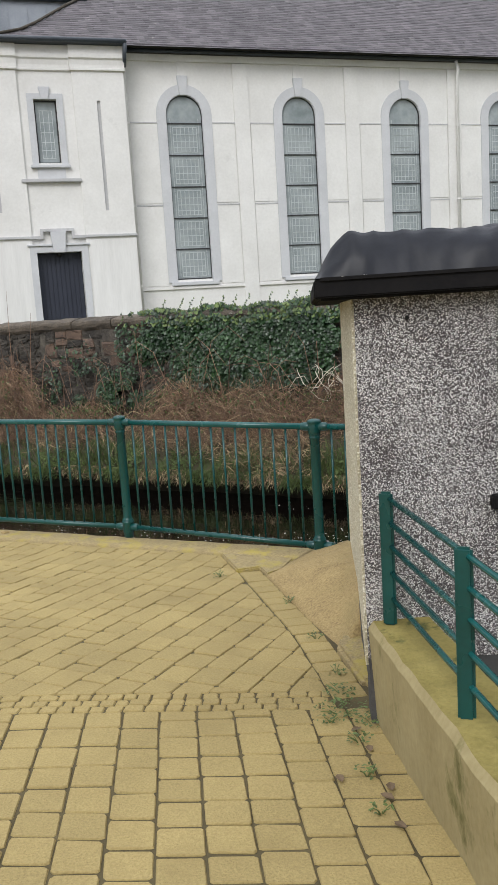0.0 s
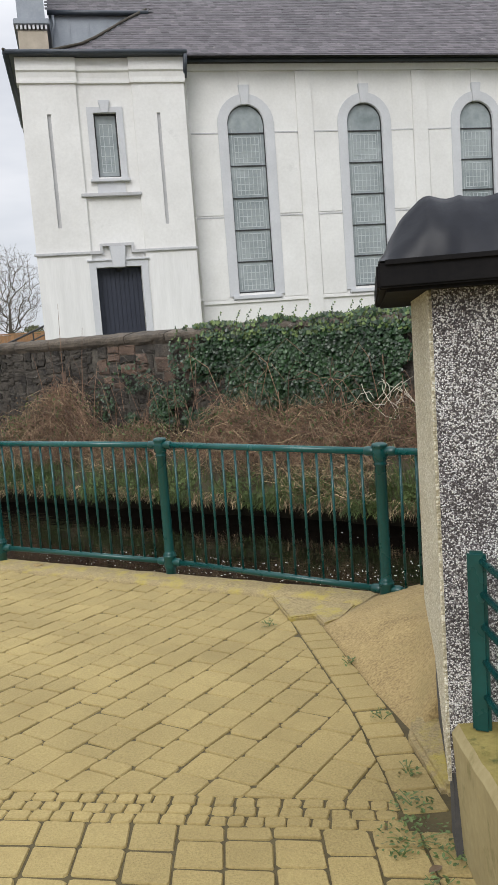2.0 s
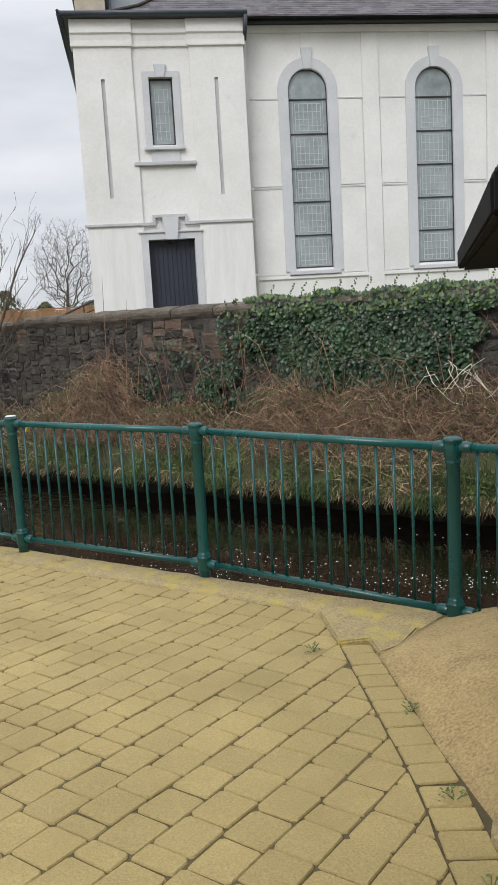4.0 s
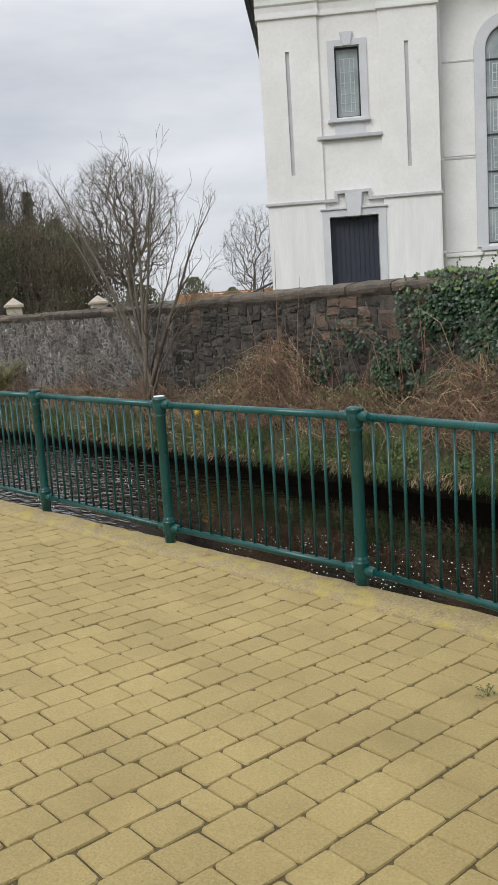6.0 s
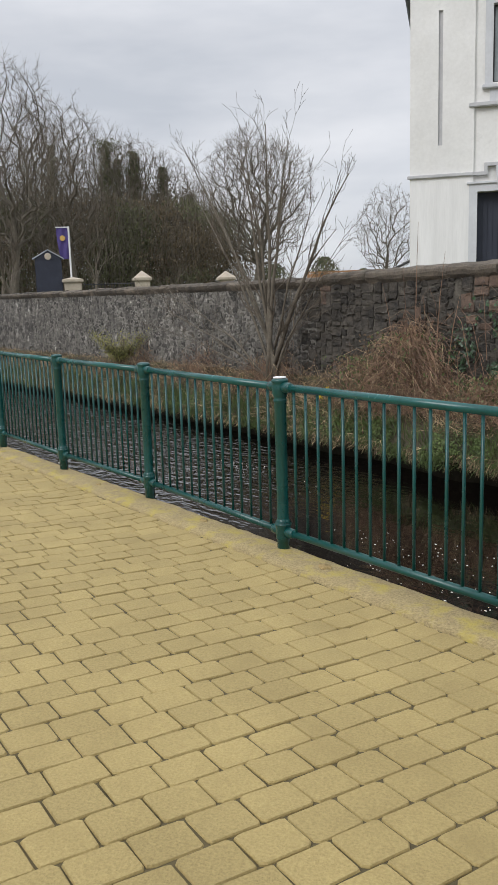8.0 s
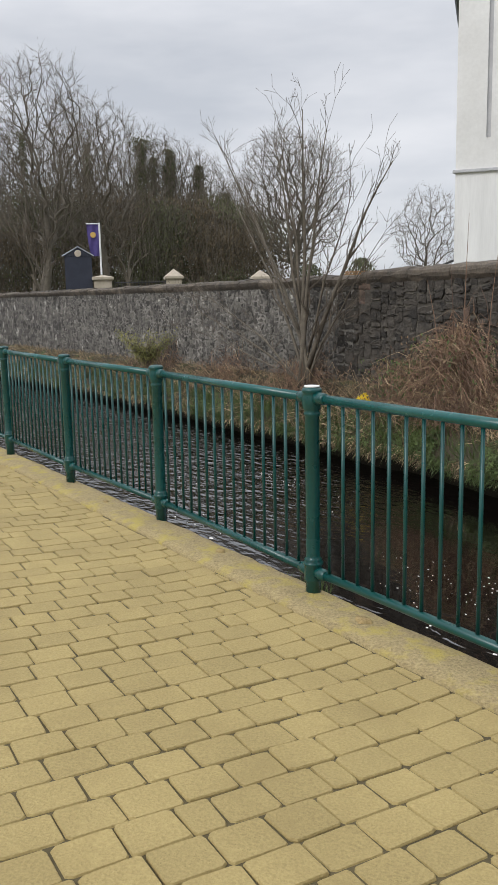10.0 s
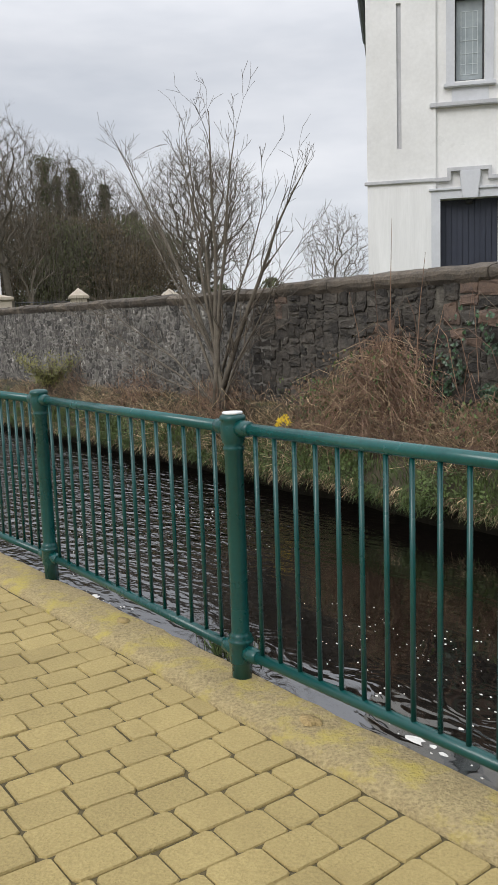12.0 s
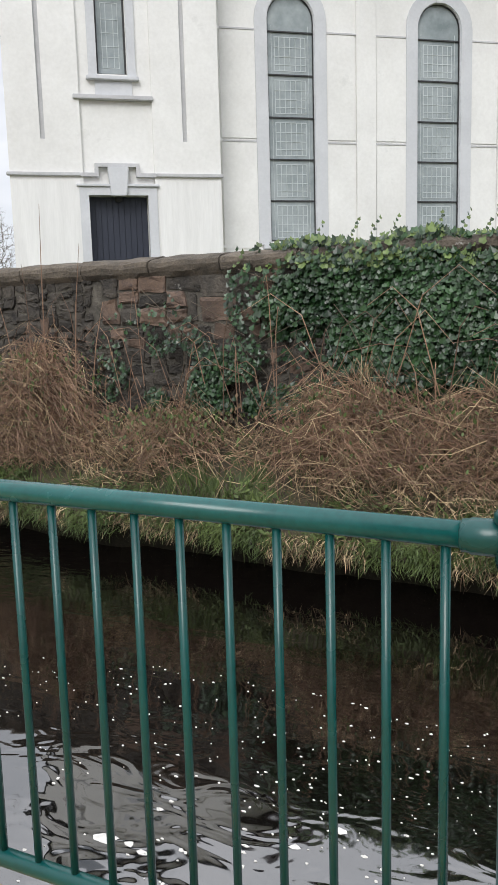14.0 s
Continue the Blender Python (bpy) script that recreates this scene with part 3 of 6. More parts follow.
# ---------------------------------------------------------------- hut with pebble-dashed walls
def build_hut():
    hut = thing("kiosk_hut", "small pebble-dashed hut with a black tarpaulin over its roof", "hut", HUT)
    L, D = 3.4, 1.02
    fm = Mesh()
    fm.prism([(0.0, 0.0, 0.40), (0.55, 0.0, 0.40), (0.55, 0.0, 0.50), (L, 0.0, 0.50), (L, 0.0, 1.905), (1.95, 0.0, 1.905), (1.95, 0.0, 1.10), (0.58, 0.0, 1.10), (0.58, 0.0, 1.905), (0.0, 0.0, 1.905)], (0, 0.158, 0))
    part("front_wall", fm, DASH, hut, "grey and white pebble-dash wall")
    sm = Mesh()
    sm.prism([(-0.012, 0.0, 0.36), (-0.012, 0.10, 0.42), (-0.012, 0.42, 0.60), (-0.012, D, 0.62), (-0.012, D, 1.91), (-0.012, 0.0, 1.91)], (0.0115, 0, 0))
    part("side_wall", sm, CREAM, hut, "cream roughcast side wall", bevel=0.006)
    part("inner_wall", Mesh().box(0.0, 0.16, 0.16, D - 0.152, 0.625, 1.905), DARK_PLINTH, hut)
    part("back_wall", Mesh().box(0.0, L, D - 0.15, D, 0.625, 1.905), DASH, hut)
    part("end_wall", Mesh().box(L - 0.15, L, 0.17, D - 0.16, 0.2, 1.905), DASH, hut)
    part("plinth", Mesh().box(0.022, L, 0.17, D - 0.02, -0.1, 0.622), DARK_PLINTH, hut, "dark bitumen plinth")
    part("plinth", Mesh().box(0.004, 0.54, 0.004, 0.166, -0.1, 0.398), DARK_PLINTH, hut, "dark bitumen plinth")
    # black box added to fill the opening below the wall with shade
    part("dark_floor_void", Mesh().box(0.5, L - 0.05, 0.165, 0.5, -0.05, 0.6), VOID, hut)
    # roof boards with an overhang, and the sheet drawn over them
    part("roof_deck", Mesh().box(-0.13, L + 0.1, -0.09, 1.80, 1.900, 1.940), FELT, hut, "black roof boards with torn felt")
    part("fascia", Mesh().box(-0.15, L + 0.12, -0.115, -0.085, 1.910, 1.985), FELT, hut, bevel=0.006)
    part("fascia", Mesh().box(-0.155, -0.125, -0.083, 1.83, 1.908, 1.98), FELT, hut, bevel=0.006)
    tm = Mesh()
    nx, ny = 150, 70
    for i in range(nx + 1):
        for j in range(ny + 1):
            x = -0.135 + (L + 0.24) * (i / nx) ** 1.25
            y = -0.105 + 1.92 * (j / ny) ** 1.2
            dx, dy, dz = x + 0.135, y + 0.105, 1.815 - y
            h = 0.165 * min(1, max(0, min(dx / 0.12, 1))) ** 0.6 * min(1, max(0, dy / 0.10)) ** 0.55
            h *= 0.55 + 0.45 * min(1, max(0, dz / 1.2))
            crease = (1 - 2.6 * abs(noise.noise((x * 3.2 + y * 5.0, y * 1.6 - x * 2.4, 0.7)))) * 0.010 + (1 - 2.6 * abs(noise.noise((x * 8.5 - y * 4.5, y * 7.0 + x * 2, 3.1)))) * 0.009
            fold = crease * (1.0 if dx < 0.7 else 0.7) + 0.005 * noise.noise((x * 25, y * 13, 2.7))
            sag = 0.006 * noise.noise((x * 2.1, y * 1.1, 5.1))
            push = fold * 0.9 * (0.002 < dy < 0.14)
            tm.v.append((x - 0.014 * (dx < 0.001), y - 0.014 * (dy < 0.001) - max(-0.006, push), 1.982 + h + (fold + sag) * min(1, 12 * min(dx, dy) + 0.3)))
    for i in range(nx):
        for j in range(ny):
            a = i * (ny + 1) + j
            tm.f.append((a, a + ny + 1, a + ny + 2, a + 1))
            tm.m.append(0)
    part("tarpaulin", tm, TARP, hut, "creased black tarpaulin sheet", smooth=True)
    part("batten", Mesh().box(-0.13, L, -0.124, -0.112, 1.974, 1.987), FELT, hut, "splintered batten along the sheet")
    # black disc painted as the shade inside a small hole
    part("service_pipe", Mesh().lathe([(0.009, 0), (0.009, 0.012)], sides=10), VOID, hut).matrix_local = pose(0.205, 0.0, 1.815, 90)
    hatch = part("hatch", Mesh().box(0.582, 1.948, 0.05, 0.08, 1.102, 1.903), FELT, hut, "black boarded serving hatch")
    for k in range(9):
        x = 0.584 + 0.1515 * k
        part("board", Mesh().box(x, x + 0.148, 0.035, 0.049, 1.104, 1.900), FELT, hatch, bevel=0.003)
    part("sill", Mesh().box(0.515, 2.01, -0.055, -0.001, 1.035, 1.09), FELT, hut, "black timber hatch sill", bevel=0.006)
    return hut


build_hut()


def build_ledge():
    """Low rendered retaining wall that carries the steel fence, running back from the hut's corner."""
    a, b = Vector((1.905, -4.85)), Vector((1.22, -8.9))
    way = (b - a).normalized()
    side = Vector((-way.y, way.x))
    if side.x < 0:
        side = -side
    m = Mesh()
    n = 60
    corner = a + way * 0.25                      # the wall starts at the hut's corner
    for i in range(n + 1):
        k = i / n
        p = corner.lerp(b, k)
        top = 0.565 + 0.02 * k
        r = 0.008 * noise.noise((k * 22, 0, 1)) + 0.004 * noise.noise((k * 80, 4, 1))
        m.v.extend([(*(p + side * (r + 0.032)), -0.05), (*(p + side * (r * 0.6 + 0.014)), 0.30), (*(p + side * r), top - 0.03), (*(p + side * (0.02 + r)), top + r), (*(p + side * 0.25), top + 0.012 + r),
                    (*(p + side * 0.275), top - 0.03), (*(p + side * 0.275), -0.6)])
    for i in range(n):
        for j in range(6):
            q = i * 7 + j
            m.f.append((q, q + 7, q + 8, q + 1))
            m.m.append(1 if j in (3,) else 0)
    m.f.append(tuple(range(6, -1, -1)))
    m.m.append(0)
    ob = part("retaining_wall", m, (LEDGE, LEDGE_TOP))
    tagged(ob, "low algae-stained rendered retaining wall", "wall", kind="structure")
    fence = thing("steel_fence", "green steel fence with five rails on a low wall", "fence")
    marks = [0.34, 1.16, 1.98, 2.80, 3.62]
    spots = [a + way * d + side * 0.078 for d in marks]
    turn = math.degrees(math.atan2(way.y, way.x))
    for p in spots:
        post = part("post", Mesh().box(-0.028, 0.028, -0.012, 0.012, -0.012, 0.555), GREEN, fence, bevel=0.009)
        post.matrix_local = pose(p.x, p.y, 0.575, 0, 0, turn + 62)
    for z in (0.525, 0.425, 0.325, 0.215, 0.105):
        pts = [(p.x + side.x * 0.012, p.y + side.y * 0.012, 0.575 + z) for p in spots]
        part("rail", Mesh().tube(pts, 0.011, 10), GREEN_WORN, fence, smooth=True)


build_ledge()


def build_concrete_fillet():
    """Sandy concrete slope between the paving, the last railing post and the hut."""
    outline = [(2.05, -4.28), (2.088, -3.95), (2.128, -3.25), (2.158, -2.68), (2.66, -2.30), (3.02, -2.60), (3.35, -2.95), (2.95, -3.95), (2.32, -4.20)]
    heights = [0.02, 0.03, 0.02, -0.01, 0.02, 0.16, 0.34, 0.42, 0.30]
    m = Mesh()
    cx, cy = 2.52, -3.3
    rings = 9
    for k in range(rings + 1):
        t = k / rings
        for (x, y), z in zip(outline, heights):
            px, py = cx + (x - cx) * t, cy + (y - cy) * t
            bulge = 0.05 * (1 - t * t) + 0.012 * noise.noise((px * 5, py * 5, 0)) * (t < 0.99)
            m.v.append((px, py, 0.155 + (z - 0.155) * t + bulge))
    n = len(outline)
    for k in range(rings):
        for j in range(n):
            a, b = k * n + j, k * n + (j + 1) % n
            m.f.append((a, b, b + n, a + n))
            m.m.append(0)
    o = len(m.v)
    m.v.extend((x, y, -0.08) for x, y in outline)
    for j in range(n):
        m.f.append((rings * n + j, rings * n + (j + 1) % n, o + (j + 1) % n, o + j))
        m.m.append(0)
    ob = part("concrete_fillet", m, SANDY, smooth=True)
    tagged(ob, "sandy sloping concrete fillet between paving and hut", "concrete slope", kind="structure")
    pad = Mesh().prism([(1.992, -2.49, -0.05), (2.16, -2.49, -0.05), (2.163, -2.68, -0.05), (2.30, -2.62, -0.05), (2.47, -2.41, -0.05), (2.2, -2.16, -0.05), (1.992, -1.985, -0.05)], (0, 0, 0.058))
    ob = part("concrete_patch", pad, KERB, bevel=0.01)
    tagged(ob, "grey concrete patch beside the railing post", "concrete patch", kind="structure")
    low = Mesh().prism([(1.99, -4.74, -0.02), (2.04, -4.30, -0.02), (2.12, -4.16, -0.02), (2.25, -4.25, -0.02), (2.05, -4.75, -0.02)], (0, 0, 0.13))
    ob = part("broken_footing", low, KERB, bevel=0.02)
    tagged(ob, "broken concrete footing at the hut's side", "concrete footing", kind="structure")


build_concrete_fillet()

# ---------------------------------------------------------------- church
def arch(xc, r, zs, z0, steps=14, y=0.0):
    pts = [(xc - r, y, z0), (xc - r, y, zs)]
    pts += [(xc - r * math.cos(math.pi * i / steps), y, zs + r * math.sin(math.pi * i / steps)) for i in range(1, steps)]
    return pts + [(xc + r, y, zs), (xc + r, y, z0)]


CH_BASE, EAVE = 1.35, 9.12
FT, FN = 14.484, 15.146          # planes of the end block's piers and of the nave wall
WIN_X = [5.915 + 3.425 * i for i in range(6)]
WIN_R, WIN_SPRING, WIN_SILL = 0.53, 7.60, 3.05


def band_between(outer, inner, depth):
    """An open hoop, such as an architrave, between two outlines of equal length."""
    m, n = Mesh(), len(outer)
    lift = Vector((0, depth, 0))
    for a, b in zip(outer, inner):
        m.v.extend([tuple(a), tuple(b), tuple(Vector(a) + lift), tuple(Vector(b) + lift)])
    for i in range(n - 1):
        o, p = i * 4, i * 4 + 4
        for q in ((0, 1), (1, 3), (3, 2), (2, 0)):
            m.f.append((o + q[0], o + q[1], p + q[1], p + q[0]))
            m.m.append(0)
    m.f += [(0, 2, 3, 1), (n * 4 - 4, n * 4 - 3, n * 4 - 1, n * 4 - 2)]
    m.m += [0, 0]
    return m


def arched_window(church):
    """An arched window with hazy outer glazing, dark bars and leaded lights."""
    win = part("window", band_between(arch(0, 0.535, WIN_SPRING, WIN_SILL, y=-0.02), arch(0, 0.512, WIN_SPRING, WIN_SILL, y=-0.02), 0.26), WHITE_TRIM, church)
    pane = Mesh()
    pane.prism(arch(0, 0.52, WIN_SPRING, WIN_SILL + 0.02, y=0.06), (0, 0.02, 0))
    part("pane", pane, GLASS, win, "hazy grey-green glazing")
    levels = [3.05, 3.914, 4.778, 5.642, 6.506, 7.37]
    for z in levels[1:]:
        part("glazing_bar", Mesh().box(-0.512, 0.512, 0.025, 0.058, z - 0.014, z + 0.014), IRON, win)
    part("frame_edge", band_between(arch(0, 0.511, WIN_SPRING, WIN_SILL + 0.01, y=0.02), arch(0, 0.497, WIN_SPRING, WIN_SILL + 0.01, y=0.02), 0.038), IRON, win)
    part("bottom_rail", Mesh().box(-0.51, 0.51, 0.018, 0.058, WIN_SILL, WIN_SILL + 0.04), IRON, win)
    came = Mesh()
    for lo, hi in zip(levels, levels[1:]):
        top = hi - 0.10
        xs = [-0.34, -0.24, -0.12, 0.0, 0.12, 0.24, 0.34] if lo < 7 else [-0.3, 0, 0.3]
        for x in xs:
            came.box(x - 0.008, x + 0.008, 0.0535, 0.058, lo + 0.09, top)
        for f in (0.0, 0.18, 0.42, 0.7, 1.0):
            z = lo + 0.09 + (top - lo - 0.09) * f
            came.box(-0.35, 0.35, 0.0530, 0.0575, z - 0.008, z + 0.008)
    for x in (-0.405, 0.405):
        came.box(x - 0.005, x + 0.005, 0.052, 0.058, 3.15, 7.5)
    part("lead_lattice", came, LEAD, win)
    part("architrave", band_between(arch(0, 0.79, WIN_SPRING, 2.98, y=-0.045), arch(0, 0.528, WIN_SPRING, 2.98, y=-0.045), 0.06), WHITE_TRIM, win)
    part("keystone", Mesh().prism([(-0.10, -0.085, 8.10), (0.10, -0.085, 8.10), (0.15, -0.085, 8.62), (-0.15, -0.085, 8.62)], (0, 0.10, 0)), WHITE_TRIM, win, bevel=0.01)
    part("sill", Mesh().box(-0.70, 0.70, -0.10, 0.20, 2.88, 2.985), WHITE_TRIM, win, bevel=0.015)
    part("upper_strip", Mesh().box(-0.12, 0.12, -0.03, 0.01, 8.625, 9.0), WHITE, win)
    return win


def build_church():
    church = thing("church", "white-painted church with tall arched windows and slate roof", "church")
    edges = [4.19] + [7.62 + 3.425 * i for i in range(5)] + [24.6]
    y0, y1 = FN, FN + 0.55
    for xc, a, b in zip(WIN_X, edges, edges[1:]):
        inner = arch(xc, WIN_R, WIN_SPRING, WIN_SILL, y=y0)
        k = len(inner) - 3
        outer = [(a, y0, WIN_SILL)] + [(a + (b - a) * i / k, y0, EAVE) for i in range(k + 1)] + [(b, y0, WIN_SILL)]
        part("nave_bay", band_between(outer, inner, y1 - y0), WHITE, church)
        part("bay_base", Mesh().box(a, b, y0, y1, CH_BASE, WIN_SILL), WHITE, church)
    first = None
    for xc in WIN_X:
        if first is None:
            first = arched_window(church)
            first.location = (xc, FN, 0)
        else:
            w = first.copy()
            scene.collection.objects.link(w)
            w.location = (xc, FN, 0)
            for c in first.children:
                d = c.copy()
                scene.collection.objects.link(d)
                d.parent = w
    for i in range(6):
        x = 7.38 + 3.425 * i
        if i < 5:
            part("pilaster", Mesh().box(x, x + 0.45, FN - 0.055, FN + 0.01, CH_BASE, 8.98), WHITE, church, bevel=0.008)
        xc = WIN_X[i]
        for lo, hi in ((4.30, xc - 0.765), (xc + 0.765, x if i < 5 else 24.6)):
            lo = lo if i == 0 or hi > xc else WIN_X[i - 1] + 1.915
            for za, zb in ((2.90, 5.12), (5.19, 7.36), (7.43, 8.97)):
                if za == 7.43:
                    continue
                # grey strip painted for the thin line of shade at the panel ledge
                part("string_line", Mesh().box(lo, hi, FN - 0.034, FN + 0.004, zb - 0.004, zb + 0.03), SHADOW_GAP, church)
                part("panel", Mesh().box(lo + 0.02, hi - 0.02, FN - 0.022, FN + 0.005, za, zb), WHITE, church, bevel=0.006)
    part("eaves_band", Mesh().box(4.30, 24.6, FN - 0.07, FN + 0.02, 8.99, EAVE + 0.05), WHITE, church, bevel=0.01)
    part("base_course", Mesh().box(4.30, 24.6, FN - 0.05, FN + 0.02, 2.78, 2.865), WHITE, church, bevel=0.01)

    # end block with two broad piers, a door and a small window between them
    c0 = FT + 0.07
    part("door_jamb", Mesh().box(1.40, 1.51, c0, c0 + 0.5, CH_BASE, 3.91), WHITE, church)
    part("door_jamb", Mesh().box(2.68, 2.85, c0, c0 + 0.5, CH_BASE, 3.91), WHITE, church)
    part("centre_wall", pierced(1.40, 2.85, 3.91, EAVE, 1.80, 2.38, 6.20, 7.80, c0, c0 + 0.5), WHITE, church)
    for xa, xb, sl in ((0.03, 1.42, 0.69), (2.83, 4.19, 3.473)):
        y2 = FT + 0.6
        part("pier", pierced(xa, xb, CH_BASE, 8.50, sl - 0.045, sl + 0.045, 4.95, 7.77, FT, y2), WHITE, church)
        # slot back greyed to carry the shade inside the recess
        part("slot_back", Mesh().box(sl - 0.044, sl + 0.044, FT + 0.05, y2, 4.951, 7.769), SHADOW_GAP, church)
    part("side_wall", Mesh().box(0.031, 0.50, FT + 0.602, 21.0, CH_BASE, EAVE), WHITE, church)
    for xa, xb, off in ((-0.02, 1.46, 0.0), (1.462, 2.788, 0.07), (2.79, 4.23, 0.0)):
        y = FT + off
        cor = Mesh()
        prof = [(0.0, 8.50), (-0.05, 8.515), (-0.055, 8.56), (-0.01, 8.575), (-0.015, 8.66), (-0.035, 8.78), (-0.075, 8.82), (-0.08, 8.90), (-0.03, 8.91), (-0.03, EAVE + 0.02), (0.3, EAVE + 0.02), (0.3, 8.50)]
        cor.prism([(xa, y + p, z) for p, z in prof], (xb - xa, 0, 0))
        part("cornice", cor, WHITE, church)
    # mouldings share the grey that carries ledge shade
    for xa, xb, off in ((-0.03, 1.37, -0.05), (2.86, 4.23, -0.05)):
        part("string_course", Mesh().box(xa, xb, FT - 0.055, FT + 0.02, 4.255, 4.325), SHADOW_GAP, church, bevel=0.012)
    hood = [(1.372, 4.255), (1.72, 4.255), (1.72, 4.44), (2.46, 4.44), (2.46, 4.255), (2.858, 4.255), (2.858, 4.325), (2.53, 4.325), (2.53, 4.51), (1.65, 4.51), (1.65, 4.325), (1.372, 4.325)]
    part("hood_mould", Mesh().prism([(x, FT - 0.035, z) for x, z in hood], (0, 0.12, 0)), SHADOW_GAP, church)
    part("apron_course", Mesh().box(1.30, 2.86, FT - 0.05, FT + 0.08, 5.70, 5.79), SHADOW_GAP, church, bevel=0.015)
    part("apron", Mesh().box(1.74, 2.46, FT + 0.04, FT + 0.08, 5.80, 6.07), WHITE_TRIM, church)
    # boards below the string course, with a row of drip marks
    for xa, xb in ((0.06, 1.36), (2.90, 4.16)):
        k = 10
        for i in range(k):
            x = xa + (xb - xa) * i / k
            part("board", Mesh().box(x + 0.0004, x + (xb - xa) / k - 0.0004, FT - 0.012, FT + 0.004, CH_BASE, 4.17 + 0.015 * (i % 2)), WHITE_BOARD, church)
    door = part("door", Mesh().box(1.51, 2.68, c0 + 0.20, c0 + 0.24, CH_BASE, 3.90), NAVY, church, "navy plank double door")
    for i in range(10):
        x = 1.515 + 1.16 * i / 10
        part("plank", Mesh().box(x + 0.004, x + 0.112, c0 + 0.18, c0 + 0.199, CH_BASE, 3.895), NAVY, door, bevel=0.004)
    part("lamp", Mesh().lathe([(0.05, -0.05), (0.08, -0.02), (0.08, 0.03), (0.03, 0.06)], (2.10, c0 + 0.12, 3.85), 12), IRON, door)
    fr = [(1.33, CH_BASE), (1.33, 4.06), (2.86, 4.06), (2.86, CH_BASE)]
    fi = [(1.51, CH_BASE), (1.51, 3.90), (2.68, 3.90), (2.68, CH_BASE)]
    part("door_surround", band_between([(x, FT - 0.03, z) for x, z in fr], [(x, FT - 0.03, z) for x, z in fi], 0.11), WHITE_TRIM, church)
    part("door_hood", Mesh().box(1.28, 2.91, FT - 0.07, FT + 0.06, 4.062, 4.11), WHITE_TRIM, church, bevel=0.01)
    part("keystone", Mesh().prism([(1.95, FT - 0.11, 3.88), (2.25, FT - 0.11, 3.88), (2.31, FT - 0.11, 4.43), (1.89, FT - 0.11, 4.43)], (0, 0.14, 0)), WHITE_TRIM, church, bevel=0.012)
    win = part("small_window", Mesh().box(1.80, 2.38, c0 + 0.14, c0 + 0.16, 6.20, 7.80), GLASS, church, "hazy rectangular window")
    wo = [(1.63, 6.10), (1.63, 7.94), (2.55, 7.94), (2.55, 6.10)]
    wi = [(1.795, 6.10), (1.795, 7.80), (2.385, 7.80), (2.385, 6.10)]
    part("surround", band_between([(x, c0 - 0.04, z) for x, z in wo], [(x, c0 - 0.04, z) for x, z in wi], 0.05), WHITE_TRIM, win)
    part("frame", band_between([(x, c0 + 0.10, z) for x, z in ((1.80, 6.2), (1.80, 7.80), (2.38, 7.80), (2.38, 6.2))], [(x, c0 + 0.10, z) for x, z in ((1.835, 6.2), (1.835, 7.765), (2.345, 7.765), (2.345, 6.2))], 0.05), IRON, win)
    part("bottom_frame", Mesh().box(1.80, 2.38, c0 + 0.10, c0 + 0.139, 6.20, 6.235), IRON, win)
    part("sill", Mesh().box(1.58, 2.60, c0 - 0.11, c0 + 0.12, 6.07, 6.15), WHITE_TRIM, win, bevel=0.015)
    part("keystone", Mesh().prism([(2.0, c0 - 0.08, 7.79), (2.18, c0 - 0.08, 7.79), (2.24, c0 - 0.08, 8.10), (1.94, c0 - 0.08, 8.10)], (0, 0.12, 0)), WHITE_TRIM, win, bevel=0.01)
    wl2 = Mesh()
    for x in (1.93, 2.02, 2.16, 2.25):
        wl2.box(x - 0.006, x + 0.006, c0 + 0.134, c0 + 0.139, 6.35, 7.55)
    for z in (6.35, 6.55, 6.75, 7.0, 7.25, 7.55):
        wl2.box(1.92, 2.26, c0 + 0.133, c0 + 0.1385, z - 0.006, z + 0.006)
    part("lead_lattice", wl2, LEAD, win)

    # gutters and downpipes
    part("gutter", Mesh().tube([(-0.22, FT - 0.20, EAVE + 0.09), (4.30, FT - 0.20, EAVE + 0.09)], 0.062, 10), GUTTER, church, smooth=True)
    part("gutter", Mesh().tube([(4.20, FN - 0.16, EAVE + 0.11), (24.7, FN - 0.16, EAVE + 0.11)], 0.055, 10), GUTTER, church, smooth=True)
    part("gutter", Mesh().tube([(-0.20, FT - 0.20, EAVE + 0.08), (-0.20, 21.0, EAVE + 0.08)], 0.085, 10), GUTTER, church, smooth=True)
    part("soffit", Mesh().box(-0.20, 4.28, FT - 0.19, FT + 0.5, EAVE + 0.03, EAVE + 0.075), GUTTER, church)
    part("soffit", Mesh().box(-0.20, 0.06, FT + 0.502, 21.0, EAVE + 0.03, EAVE + 0.075), GUTTER, church)
    for x, yy in ((4.30, FN - 0.10), (14.52, FN - 0.12)):
        pts = [(x - 0.04, yy - 0.25 if x < 5 else yy - 0.05, EAVE + 0.06), (x - 0.02, yy - 0.12, EAVE - 0.18), (x, yy, EAVE - 0.42), (x, yy, CH_BASE)]
        pipe = part("downpipe", Mesh().tube(pts, 0.05, 10), WHITE, church, smooth=True)
        for z in (2.9, 5.1, 7.3):
            part("bracket", Mesh().lathe([(0.062, 0), (0.062, 0.06)], (x, yy, z), 10), WHITE, pipe)
    pts = [(4.26, FT - 0.20, EAVE + 0.05), (4.245, FT - 0.06, EAVE - 0.30), (4.25, FT + 0.1, EAVE - 0.45)]
    part("swan_neck", Mesh().tube(pts, 0.055, 10), GUTTER, church, smooth=True)
    return church


CHURCH = build_church()


